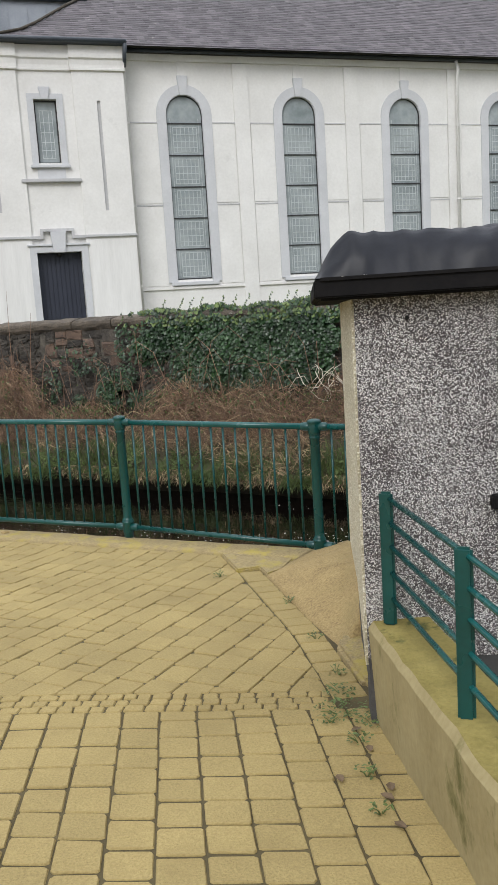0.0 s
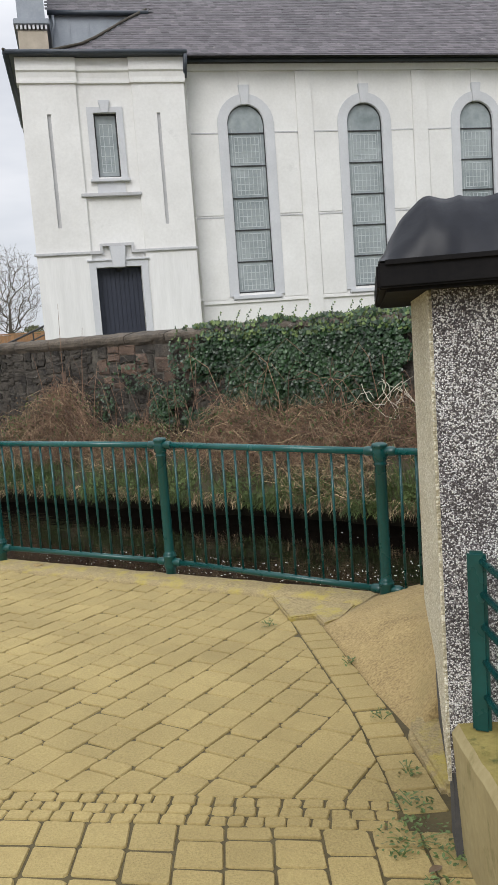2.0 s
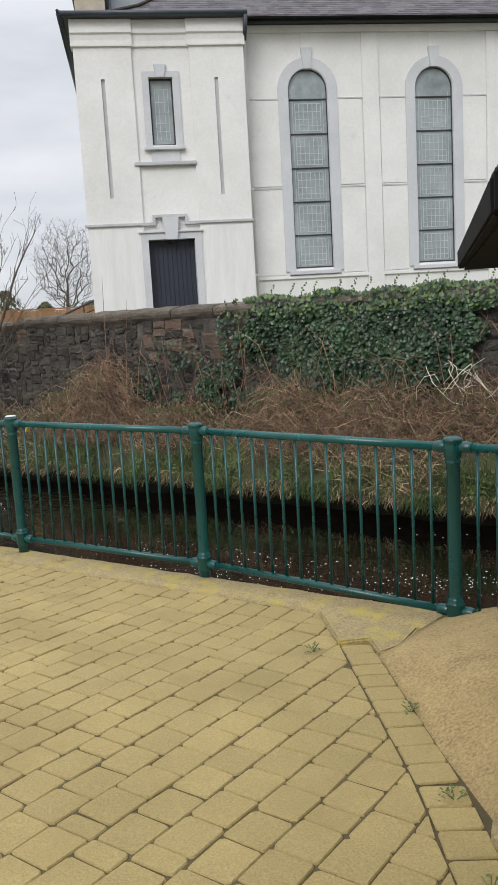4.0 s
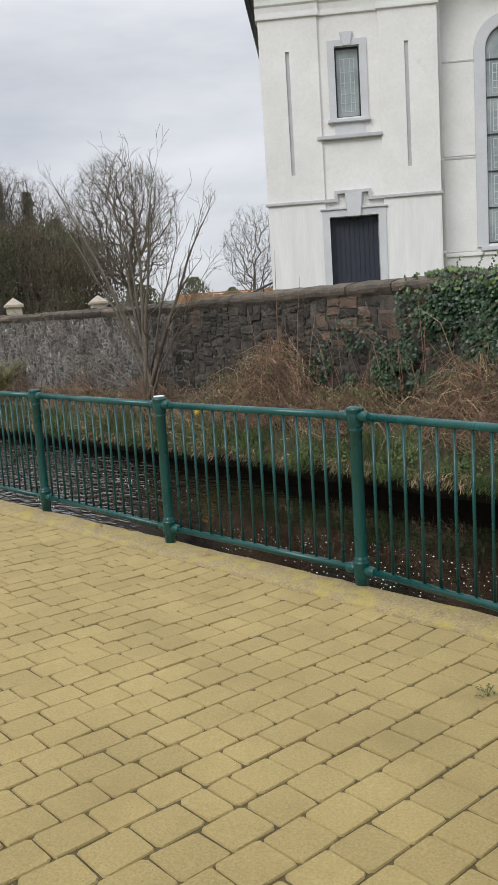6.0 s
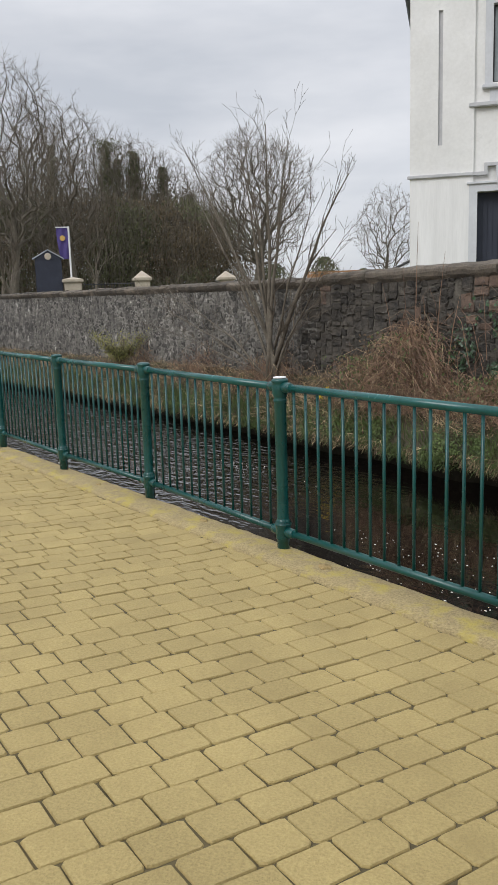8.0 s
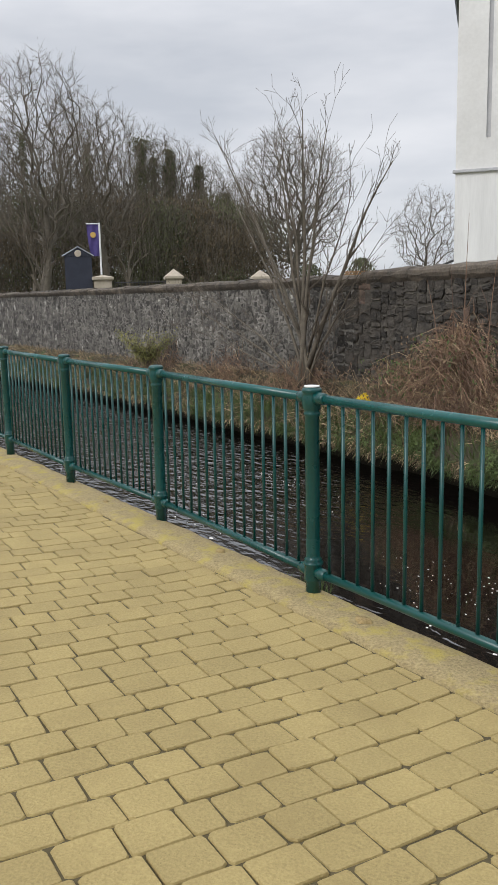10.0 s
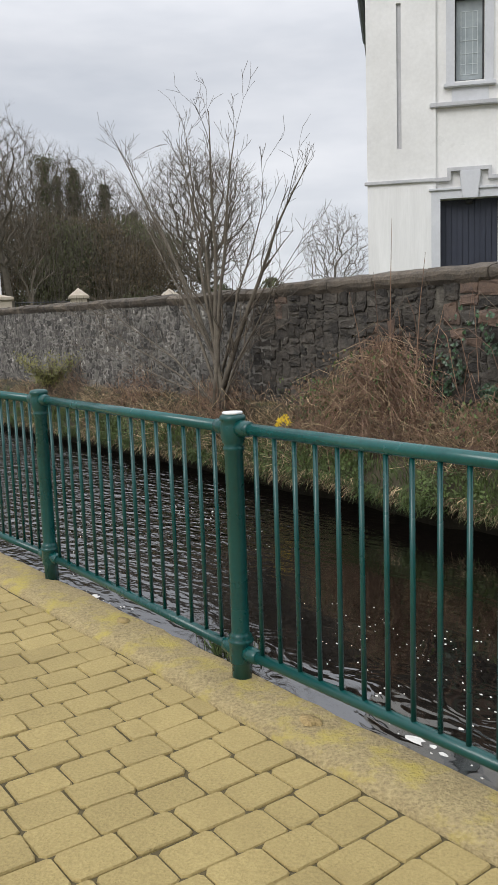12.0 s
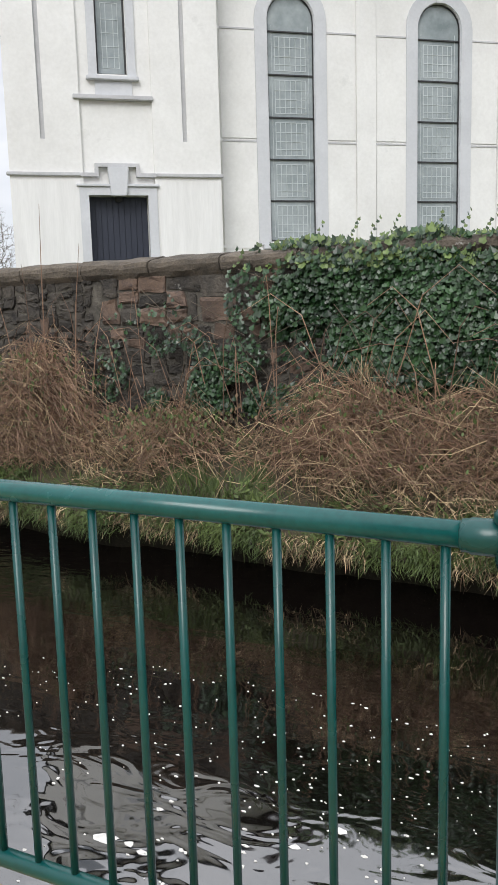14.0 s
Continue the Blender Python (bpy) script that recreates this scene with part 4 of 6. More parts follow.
# ---------------------------------------------------------------- church roof and steeple
HIP = [(14.25, -0.25), (15.05, -0.14), (15.31, 0.87), (15.70, 1.72), (16.10, 2.15), (16.68, 2.65), (17.20, 3.10), (17.90, 3.77)]
RIDGE_Y, RIDGE_Z = 20.0, 13.27


def hip_x(y):
    for (ya, xa), (yb, xb) in zip(HIP, HIP[1:]):
        if y <= yb:
            return xa + (xb - xa) * max(0, (y - ya) / (yb - ya))
    return 3.77


def roof_z(y):
    return 9.23 + (0.06 * (y - 14.25) if y < 14.6 else 0.021 + 0.38 * (y - 14.6) if y < 15.2 else 0.249 + 0.79 * (y - 15.2))


def build_roof(church):
    under = Mesh()
    ys = [14.25, 14.6, 15.2] + [15.2 + 0.4 * i for i in range(1, 12)] + [RIDGE_Y]
    for ya, yb in zip(ys, ys[1:]):
        right = 24.7
        left_a, left_b = hip_x(ya), hip_x(yb)
        ra = 4.32 if yb < 15.0 else right
        under.add([(left_a, ya, roof_z(ya) - 0.03), (ra, ya, roof_z(ya) - 0.03), (ra, yb, roof_z(yb) - 0.03), (left_b, yb, roof_z(yb) - 0.03)], [(0, 1, 2, 3)])
    under.add([(3.77, RIDGE_Y, roof_z(RIDGE_Y) - 0.03), (24.7, RIDGE_Y, roof_z(RIDGE_Y) - 0.03), (24.7, 25.5, 9.2), (0, 25.5, 9.2)], [(0, 1, 2, 3)])
    part("roof", under, SLATE, church)
    sl = Mesh()
    rnd = random.Random(11)
    y, row = 14.28, 0
    while y < RIDGE_Y - 0.05:
        step = 0.115 if y > 15.0 else 0.13
        x = (hip_x(y) + 0.02) - 0.11 * (row % 2)
        right = 4.32 if y < 14.93 else 24.7
        while x < right:
            w = 0.215 + rnd.uniform(-0.02, 0.02)
            if x + 0.05 > hip_x(y) and x + w < right + 0.05:
                lift = rnd.uniform(0.008, 0.016)
                slip = rnd.uniform(-0.008, 0.008)
                ya, yb = y + slip, y + step + 0.05
                za, zb = roof_z(ya) - 0.02 + lift, roof_z(yb) - 0.022
                a, b = x + 0.004, x + w - 0.004
                sl.add([(a, ya, za), (b, ya, za), (b, yb, zb), (a, yb, zb), (a, ya, za - 0.014), (b, ya, za - 0.014)], [(0, 1, 2, 3), (4, 5, 1, 0)])
            x += w
        y += step
        row += 1
    # the upper slope beside the steeple
    y, row = 17.72, 0
    while y < RIDGE_Y - 0.05:
        x = 0.95 - 0.1 * (row % 2)
        while x < 3.76:
            z = roof_z(y) + 0.03
            sl.add([(x, y, z + rnd.uniform(0, 0.006)), (x + 0.208, y, z), (x + 0.208, y + 0.16, z + 0.115), (x, y + 0.16, z + 0.115), (x, y, z - 0.012), (x + 0.208, y, z - 0.012)], [(0, 1, 2, 3), (4, 5, 1, 0)])
            x += 0.215
        y += 0.115
        row += 1
    ob = part("slates", sl, SLATE, church, "weathered grey and purple slates")
    tagged(ob, kind="stuff")
    hip = [(x, y, roof_z(y) + 0.03) for y, x in HIP]
    part("hip_tiles", Mesh().tube(hip, 0.038, 8), MOSSY_RIDGE, church, "mossy curved hip", smooth=True)
    part("ridge", Mesh().tube([(3.7, RIDGE_Y, roof_z(RIDGE_Y) + 0.02), (24.7, RIDGE_Y, roof_z(RIDGE_Y) + 0.02)], 0.09, 8), WHITE_TRIM, church)
    part("side_slope", Mesh().add([(-0.25, 14.25, 9.2), (-0.25, 25.5, 9.2), (2.2, 25.5, 10.4), (3.77, 17.9, 10.6), (2.65, 16.68, 10.2), (1.72, 15.70, 9.55), (0.87, 15.31, 9.42)], [(0, 1, 2, 3, 4, 5, 6)]), SLATE, church)
    clad = part("cladding_wall", Mesh().box(0.93, 3.74, 17.80, 17.95, 9.3, 11.42), ZINC, church, "grey zinc cladding below the upper roof")
    for x in (1.5, 2.05, 2.6, 3.15):
        part("standing_seam", Mesh().box(x - 0.012, x + 0.012, 17.775, 17.80, 9.4, 11.40), ZINC, clad)
    part("gutter", Mesh().tube([(0.9, 17.70, 11.45), (3.80, 17.70, 11.45)], 0.07, 10), GUTTER, church, smooth=True)
    part("upper_deck", Mesh().add([(0.93, 17.75, roof_z(17.75) - 0.01), (3.78, 17.75, roof_z(17.75) - 0.01), (3.78, RIDGE_Y, roof_z(RIDGE_Y) - 0.01), (0.93, RIDGE_Y, roof_z(RIDGE_Y) - 0.01)], [(0, 1, 2, 3)]), SLATE, church)
    st = part("steeple", Mesh().box(0.05, 0.86, 17.05, 18.9, 9.3, 10.72), SANDSTONE, church, "sandstone steeple base")
    part("steeple_cornice", Mesh().box(-0.04, 0.94, 16.96, 19.0, 10.86, 11.02), ZINC, st, bevel=0.02)
    for i in range(8):
        x = 0.02 + 0.112 * i
        part("dentil", Mesh().box(x, x + 0.06, 16.99, 17.05, 10.74, 10.85), WHITE_TRIM, st)
    part("steeple_stage", Mesh().box(0.08, 0.83, 17.10, 18.85, 11.02, 14.0), ZINC, st)
    part("hopper_pipe", Mesh().tube([(1.05, 17.68, 11.36), (1.06, 17.66, 11.1), (0.98, 17.7, 10.9), (0.97, 17.72, 9.7)], 0.04, 8), ZINC, church, smooth=True)


build_roof(CHURCH)

# ---------------------------------------------------------------- boundary wall of rubble stone
def clip(poly, px, py, nx, ny):
    """Keeps the part of an outline on the side of a line to which (nx, ny) points."""
    out = []
    for i, a in enumerate(poly):
        b = poly[(i + 1) % len(poly)]
        da, db = (a[0] - px) * nx + (a[1] - py) * ny, (b[0] - px) * nx + (b[1] - py) * ny
        if da >= 0:
            out.append(a)
        if da * db < 0:
            t = da / (da - db)
            out.append((a[0] + (b[0] - a[0]) * t, a[1] + (b[1] - a[1]) * t))
    return out


def rubble(rnd, x0, x1, z0, z1, dx, dz):
    """Outlines of irregular stones that fill a face, as cells round scattered centres, wider than high."""
    cells = {}
    nx, nz = int((x1 - x0) / dx), max(2, round((z1 - z0) / dz))
    for i in range(nx):
        for j in range(nz):
            if rnd.random() < 0.10:
                continue
            cells[i, j] = (x0 + (i + 0.5 * (j % 2) + rnd.uniform(0.08, 0.92)) * dx, z0 + (j + rnd.uniform(0.22, 0.78)) * (z1 - z0) / nz)
    for (i, j), (cx, cz) in cells.items():
        poly = [(cx - 2 * dx, z0), (cx + 2 * dx, z0), (cx + 2 * dx, z1), (cx - 2 * dx, z1)]
        for a in range(-3, 4):
            for b in range(-3, 4):
                o = cells.get((i + a, j + b))
                if o and (a or b):
                    k = (dx / dz) ** 1.6
                    ex, ez = cx - o[0], (cz - o[1]) * k
                    mx, mz = (cx + o[0]) / 2, (cz + o[1]) / 2
                    L = math.hypot(ex, ez)
                    gap = rnd.uniform(0.003, 0.011)
                    poly = clip(poly, mx + gap * ex / L, mz + gap * ez / L, ex, ez) if poly else poly
        if len(poly) > 2:
            yield poly


def squared(rnd, x0, x1, z0, z1, k0=1.0):
    """Outlines of roughly squared stones of mixed sizes: a face split again and again."""
    w, h = x1 - x0, z1 - z0
    big = rnd.uniform(0.2, 0.44) * k0, rnd.uniform(0.13, 0.26) * k0
    if w > 2.2 * h and w > 0.34 * k0 or w > big[0]:
        k = x0 + w * rnd.uniform(0.32, 0.68)
        yield from squared(rnd, x0, k, z0, z1, k0)
        yield from squared(rnd, k, x1, z0, z1, k0)
    elif h > big[1]:
        k = z0 + h * rnd.uniform(0.35, 0.65)
        yield from squared(rnd, x0, x1, z0, k, k0)
        yield from squared(rnd, x0, x1, k, z1, k0)
    else:
        g, j = (0.008 if k0 > 0.9 else 0.012), lambda: rnd.uniform(-0.026, 0.026)
        yield [(x0 + g + j(), z0 + g + j()), (x1 - g + j(), z0 + g + j()), (x1 - g + j(), z1 - g + j()), (x0 + g + j(), z1 - g + j())]


def stone_block(rnd, poly, d):
    """A rough stone on that outline: uneven edges and a bulging broken face."""
    pts = []
    for p, q in zip(poly, poly[1:] + poly[:1]):
        L = math.hypot(q[0] - p[0], q[1] - p[1])
        for t in ((0.05, 0.35, 0.65, 0.95) if L > 0.09 else (0.15, 0.85)):
            pts.append((p[0] + (q[0] - p[0]) * t + rnd.uniform(-0.012, 0.012), p[1] + (q[1] - p[1]) * t + rnd.uniform(-0.012, 0.012)))
    n = len(pts)
    cx, cz = sum(p[0] for p in pts) / n, sum(p[1] for p in pts) / n
    lean_x, lean_z, out = rnd.uniform(-0.12, 0.12), rnd.uniform(-0.12, 0.12), rnd.uniform(0.5, 1.3)
    verts = [(x - cx, 0.03, z - cz) for x, z in pts]
    verts += [((x - cx) * 0.97, -d * out * rnd.uniform(0.45, 0.95), (z - cz) * 0.96) for x, z in pts]
    verts += [((x - cx) * 0.68, -d * out * rnd.uniform(0.7, 1.2) + (x - cx) * lean_x + (z - cz) * lean_z, (z - cz) * 0.66) for x, z in pts]
    faces = [(i, (i + 1) % n, n + (i + 1) % n, n + i) for i in range(n)]
    faces += [(n + i, n + (i + 1) % n, 2 * n + (i + 1) % n, 2 * n + i) for i in range(n)]
    faces.append(tuple(range(2 * n, 3 * n)))
    return (cx, cz), verts, faces


def wall_turn(s):
    return Matrix.Translation(river(s, wall_face(s), 0)) @ pose(0, 0, 0, 0, 0, -40.1 - 2.3)


def wall_top(s):
    return 1.86 + 0.012 * max(0, -s - 6)


def build_boundary_wall():
    core = Mesh()
    for a, b in ((-45, -20), (-20, -6), (-6, 6), (6, 14)):
        pa, pb = river(a, wall_face(a) - 0.004), river(b, wall_face(b) - 0.004)
        qa, qb = river(a, wall_face(a) + 0.42), river(b, wall_face(b) + 0.42)
        za, zb = wall_top(a), wall_top(b)
        core.add([(pa.x, pa.y, 0.1), (pb.x, pb.y, 0.1), (qb.x, qb.y, 0.1), (qa.x, qa.y, 0.1), (pa.x, pa.y, za), (pb.x, pb.y, zb), (qb.x, qb.y, zb), (qa.x, qa.y, za)],
                 [(0, 3, 2, 1), (4, 5, 6, 7), (0, 1, 5, 4), (2, 3, 7, 6)], 1 if b <= -6 else 0)
    wall = part("wall_boundary", core, (MORTAR, PALE_MORTAR))
    tagged(wall, "old rubble stone boundary wall with mortar joints", "wall", kind="structure")
    rnd = random.Random(3)
    rest = Mesh()
    made = 0
    pale = Mesh()
    for x0, x1, dx, dz, dep in ((-3.0, 4.5, 0.34, 0.2, 0.036), (-3.1, 4.5, 0.24, 0.165, 0.03), (-6.4, -3.1, 0.235, 0.15, 0.03), (-20, -6.4, 0.16, 0.125, 0.014), (-40, -20, 0.22, 0.15, 0.015)):
        top = wall_top((x0 + x1) / 2) - 0.005
        low = 1.37 if dz == 0.2 else 0.26
        top = 1.36 if dz == 0.165 else top
        for poly in (squared(rnd, x0, x1, low, top, dx / 0.235) if x0 > -21 else rubble(rnd, x0, x1, low, top, dx, dz)):
            (cx, cz), verts, faces = stone_block(rnd, poly, dep)
            at = wall_turn(cx) @ Matrix.Translation((0, 0, cz))
            if -6.0 < cx < 0.2 and made < 300 and cz > 0.5:
                ob = part("stone", Mesh().add(verts, faces), RED_STONE if rnd.random() < (0.4 if -2.9 < cx < -0.6 and cz > 1.2 else 0.03) else STONE_ONE, wall)
                ob.matrix_local = at
                made += 1
            else:
                (pale if x1 < -6 else rest).add([at @ Vector(p) for p in verts], faces)
    ob = part("mortared_stones", pale, PALE_RUBBLE, wall)
    tagged(ob, kind="stuff")
    ob = part("rubble_stones", rest, STONE, wall)
    tagged(ob, kind="stuff")
    s = -40.0
    while s < 5:
        big = s > -6.2
        w = rnd.uniform(0.75, 1.25) if big else rnd.uniform(0.5, 0.9)
        c = Mesh()
        n = 8
        for i in range(n + 1):
            x = (w - 0.014) * i / n
            q = lambda k: 0.026 * noise.noise((s * 1.7 + x * 4, k * 2.7, 0)) + 0.012 * noise.noise((s * 7 + x * 14, k * 2.7, 3))
            hh = (0.115 if big else 0.08)
            c.v.extend([(x, -0.02, -0.06), (x, -0.07 + q(1), 0.0 + q(2)), (x, -0.085 + q(1), 0.04 + q(3)), (x, -0.075 + q(1), hh - 0.03 + q(4)), (x, -0.03, hh + q(5)), (x, 0.2, hh + 0.035 + q(6)), (x, 0.46, hh + q(7)), (x, 0.48, -0.06)])
        for i in range(n):
            for j in range(7):
                a = i * 8 + j
                c.f.append((a, a + 8, a + 9, a + 1))
                c.m.append(0)
        c.f += [tuple(range(7, -1, -1)), tuple(range(n * 8, n * 8 + 8))]
        c.m += [0, 0]
        ob = part("coping_stone", c, COPING, wall)
        ob.matrix_local = wall_turn(s) @ Matrix.Translation((0, 0, wall_top(s) - 0.005 + rnd.uniform(-0.006, 0.006) + (0.02 if big else 0)))
        s += w
    return wall


build_boundary_wall()

# ---------------------------------------------------------------- bank plants
def leaf(m, at, size, normal, rnd, lobes=True):
    """An ivy leaf of five points, folded along its midrib."""
    nrm = Vector(normal).normalized()
    up = Vector((rnd.uniform(-0.7, 0.7), rnd.uniform(-0.3, 0.3), -1)).normalized()
    side = up.cross(nrm).normalized()
    up = nrm.cross(side).normalized()
    pts = [(0, -0.42), (0.34, -0.48), (0.5, -0.05), (0.24, 0.12), (0, 0.62), (-0.24, 0.12), (-0.5, -0.05), (-0.34, -0.48)] if lobes else [(0, -0.5), (0.3, -0.1), (0.22, 0.3), (0, 0.6), (-0.22, 0.3), (-0.3, -0.1)]
    at = Vector(at)
    verts = [at + side * (x * size) + up * (-y * size) + nrm * (abs(x) * size * 0.25) for x, y in pts]
    n = len(pts)
    h = n // 2
    m.add(verts, [tuple(range(0, h + 1)), (0,) + tuple(range(h, n))])


def blade(m, base, tip, width, rnd, bend=0.15):
    """A curved blade or dry stalk of three segments."""
    b, t = Vector(base), Vector(tip)
    way = t - b
    side = Vector((rnd.uniform(-1, 1), rnd.uniform(-1, 1), 0.2)).normalized() * width * 0.5
    mid = b + way * 0.55 + Vector((rnd.uniform(-1, 1), rnd.uniform(-1, 1), rnd.uniform(0, 1))) * (bend * way.length)
    m.add([b - side, b + side, mid - side * 0.8, mid + side * 0.8, t], [(0, 1, 3, 2), (2, 3, 4)])


def bank_z(s, v):
    e, w = bank_edge(s), wall_face(s)
    t = min(1, max(0, (v - e) / (w - e)))
    return -0.34 + 0.72 * t ** 0.62


def build_ivy():
    rnd = random.Random(21)
    m, y = Mesh(), Mesh()
    n = 0
    while n < 16500:
        s = rnd.uniform(-1.5, 3.6)
        z = rnd.uniform(0.45, 2.2)
        top = 2.06 + 0.07 * noise.noise((s * 2.0, 0, 0)) + 0.04 * noise.noise((s * 7, 1, 0))
        low = 0.70 + 0.38 * noise.noise((s * 1.4, 4, 0)) + (0.55 if s < -0.5 else 0) + max(0, s - 1.7) * 0.45
        edge = -0.85 + 0.5 * noise.noise((z * 3, 9, 0)) - 0.1 * z
        if s > 2.2 + 0.25 * noise.noise((z * 3, 5, 0)) + (0.35 if z > top - 0.3 else 0):
            continue
        if z > top or (z < low and rnd.random() > 0.06) or (s < edge and rnd.random() > 0.10):
            continue
        bulge = 0.16 + 0.10 * noise.noise((s * 1.8, z * 1.8, 2)) - (0.08 if z < low + 0.1 else 0)
        v = wall_face(s) - bulge * rnd.uniform(0.35, 1.0)
        if z > top - 0.16:
            v += rnd.uniform(0, 0.3)
        nrm = RIVER.to_3x3() @ Vector((rnd.uniform(-0.6, 0.6), -1, rnd.uniform(0.0, 0.9)))
        leaf(y if z > top - 0.25 and rnd.random() < 0.4 else m, river(s, v, z), rnd.uniform(0.032, 0.072), nrm, rnd)
        n += 1
    for i in range(4200):                       # thin trails over the bare wall
        s = rnd.gauss(-1.7, 0.6)
        z = 0.55 + abs(rnd.gauss(0, 0.36)) + 0.12 * noise.noise((s * 3, 0, 3))
        if z > 1.75 or noise.noise((s * 2.6, z * 2.6, 8)) < -0.05:
            continue
        leaf(m, river(s, wall_face(s) - rnd.uniform(0.06, 0.2), z), rnd.uniform(0.03, 0.055), RIVER.to_3x3() @ Vector((rnd.uniform(-0.7, 0.7), -1, rnd.uniform(0, 0.9))), rnd)
    for k in range(16):                         # shoots standing above the coping
        s = -0.7 + 0.25 * k + rnd.uniform(-0.1, 0.1)
        for j in range(6):
            leaf(y if j % 2 else m, river(s + rnd.uniform(-0.02, 0.02) + 0.015 * j, wall_face(s) + 0.05, 2.05 + 0.03 * j), 0.035, (rnd.uniform(-1, 1), -1, 0.3), rnd)
    ivy = thing("ivy", "dense dark green ivy hanging over the stone wall", "ivy", kind="stuff")
    part("leaves", m, IVY, ivy)
    part("young_leaves", y, IVY_YOUNG, ivy)
    st = Mesh()
    for k in range(26):
        s = rnd.uniform(-2.2, 3.2)
        z0 = rnd.uniform(0.4, 0.8)
        pts = [river(s + 0.12 * i * rnd.uniform(-1, 1), wall_face(s) - 0.06 - 0.03 * i % 0.1, z0 + 0.22 * i) for i in range(6)]
        st.tube(pts, 0.004, 4)
    part("stems", st, TWIG, ivy)


build_ivy()


def build_bank_plants():
    rnd = random.Random(31)
    green, straw, cane, dead = Mesh(), Mesh(), Mesh(), Mesh()
    for i in range(24000):                      # green fringe at the water's edge
        s = 4.5 - 34 * rnd.random() ** 1.5
        v = bank_edge(s) + abs(rnd.gauss(0, 0.16)) - 0.05
        z = bank_z(s, v) - 0.03
        patch = noise.noise((s * 1.1, v * 1.5, 5))
        if patch < -0.15 and rnd.random() < 0.75:
            continue
        L = rnd.uniform(0.06, 0.20)
        out = rnd.uniform(-0.12, 0.06)
        b = river(s, v, z)
        blade(green, b, river(s + rnd.uniform(-0.08, 0.08), v + out, z + L * (0.6 if v < bank_edge(s) + 0.05 else 1)), rnd.uniform(0.007, 0.014), rnd, 0.25)
    for i in range(19000):                      # grass hanging over the undercut edge
        s = 4.5 - 34 * rnd.random() ** 1.5
        e = bank_edge(s)
        m = green if noise.noise((s * 1.4, 0, 45)) > 0.05 or rnd.random() < 0.35 else straw if rnd.random() < 0.5 else dead
        z = rnd.uniform(-0.42, -0.26)
        blade(m, river(s, e + rnd.uniform(-0.02, 0.08), z), river(s + rnd.uniform(-0.09, 0.09), e - rnd.uniform(0.02, 0.14), z - rnd.uniform(0.02, 0.13)), rnd.uniform(0.006, 0.012), rnd, 0.3)
    for i in range(11000):                      # small broad leaves among it
        s = rnd.uniform(-14, 4)
        v = bank_edge(s) + abs(rnd.gauss(0, 0.14)) - 0.03
        if noise.noise((s * 1.3, v, 15)) < 0.0:
            continue
        leaf(green, river(s, v, bank_z(s, v) + rnd.uniform(0, 0.08)), rnd.uniform(0.022, 0.055), (rnd.uniform(-0.6, 0.6), rnd.uniform(-1, 0), 1), rnd, False)
    for i in range(30000):                      # flattened dead grass
        s = 4.5 - 34 * rnd.random() ** 1.5
        e, w = bank_edge(s), wall_face(s)
        v = rnd.uniform(e, w - 0.05)
        if noise.noise((s * 0.9, v * 1.2, 25)) < -0.22 + 0.35 * (v < e + 0.2):
            continue
        z = bank_z(s, v)
        a = rnd.uniform(0, 6.28)
        L = rnd.uniform(0.12, 0.42)
        droop = rnd.uniform(-0.1, 0.18)
        tip_v = min(w - 0.03, v + L * (math.sin(a) * 0.7 - 0.25))
        blade(straw if rnd.random() < 0.62 else dead, river(s, v, z - 0.02), river(s + L * math.cos(a), tip_v, max(bank_z(s, tip_v) - 0.12, z + droop)), rnd.uniform(0.005, 0.012), rnd, 0.3)
    heaps = [(-3.6, 4.95, 0.72, 0.98, 2600), (-4.5, 5.0, 0.5, 0.60, 500), (-0.2, 4.85, 0.75, 0.66, 1700), (0.95, 4.85, 0.9, 0.60, 1300), (2.4, 4.85, 1.0, 0.65, 1000), (-2.0, 4.95, 0.7, 0.40, 600), (-6.8, 5.1, 0.9, 0.5, 500),
             (-9.5, 5.25, 1.0, 0.45, 350), (-12.5, 5.4, 1.2, 0.5, 350)]
    for hs, hv, hr, hh, num in heaps:           # tangled dead canes leaning on the wall
        for i in range(num):
            s = hs + rnd.gauss(0, hr * 0.45)
            w = wall_face(s)
            v = min(w - 0.06, hv + rnd.gauss(0, 0.16))
            z = max(0.05, bank_z(s, v)) + rnd.uniform(0, hh) * max(0.1, 1 - ((s - hs) / hr) ** 2)
            a = rnd.uniform(0, 6.28)
            L = rnd.uniform(0.15, 0.55)
            p = [(s, v, z)]
            ds, dz = math.cos(a) * L * 1.3, math.sin(a) * L * 0.55
            arcs = [(s + ds * 0.5, v + rnd.uniform(-0.12, 0.05), z + dz * 0.8 + 0.05), (s + ds, min(w - 0.04, v + rnd.uniform(-0.2, 0.1)), z + dz * 0.6 - rnd.uniform(0, 0.25))]
            m = cane if rnd.random() < 0.8 else straw
            m.tube([river(*q) for q in p + arcs], [0.0032, 0.0026, 0.0016], 3, cap=False)
    for i in range(6500):                       # withered leaves caught in the canes
        hs, hv, hr, hh, num = heaps[rnd.randrange(6)]
        s = hs + rnd.gauss(0, hr * 0.5)
        leaf(dead if rnd.random() < 0.5 else green, river(s, min(wall_face(s) - 0.05, hv + rnd.gauss(0, 0.15)), 0.25 + rnd.uniform(0, hh) * 0.9), rnd.uniform(0.02, 0.05), (rnd.uniform(-1, 1), -1, rnd.uniform(-0.5, 1)), rnd, False)
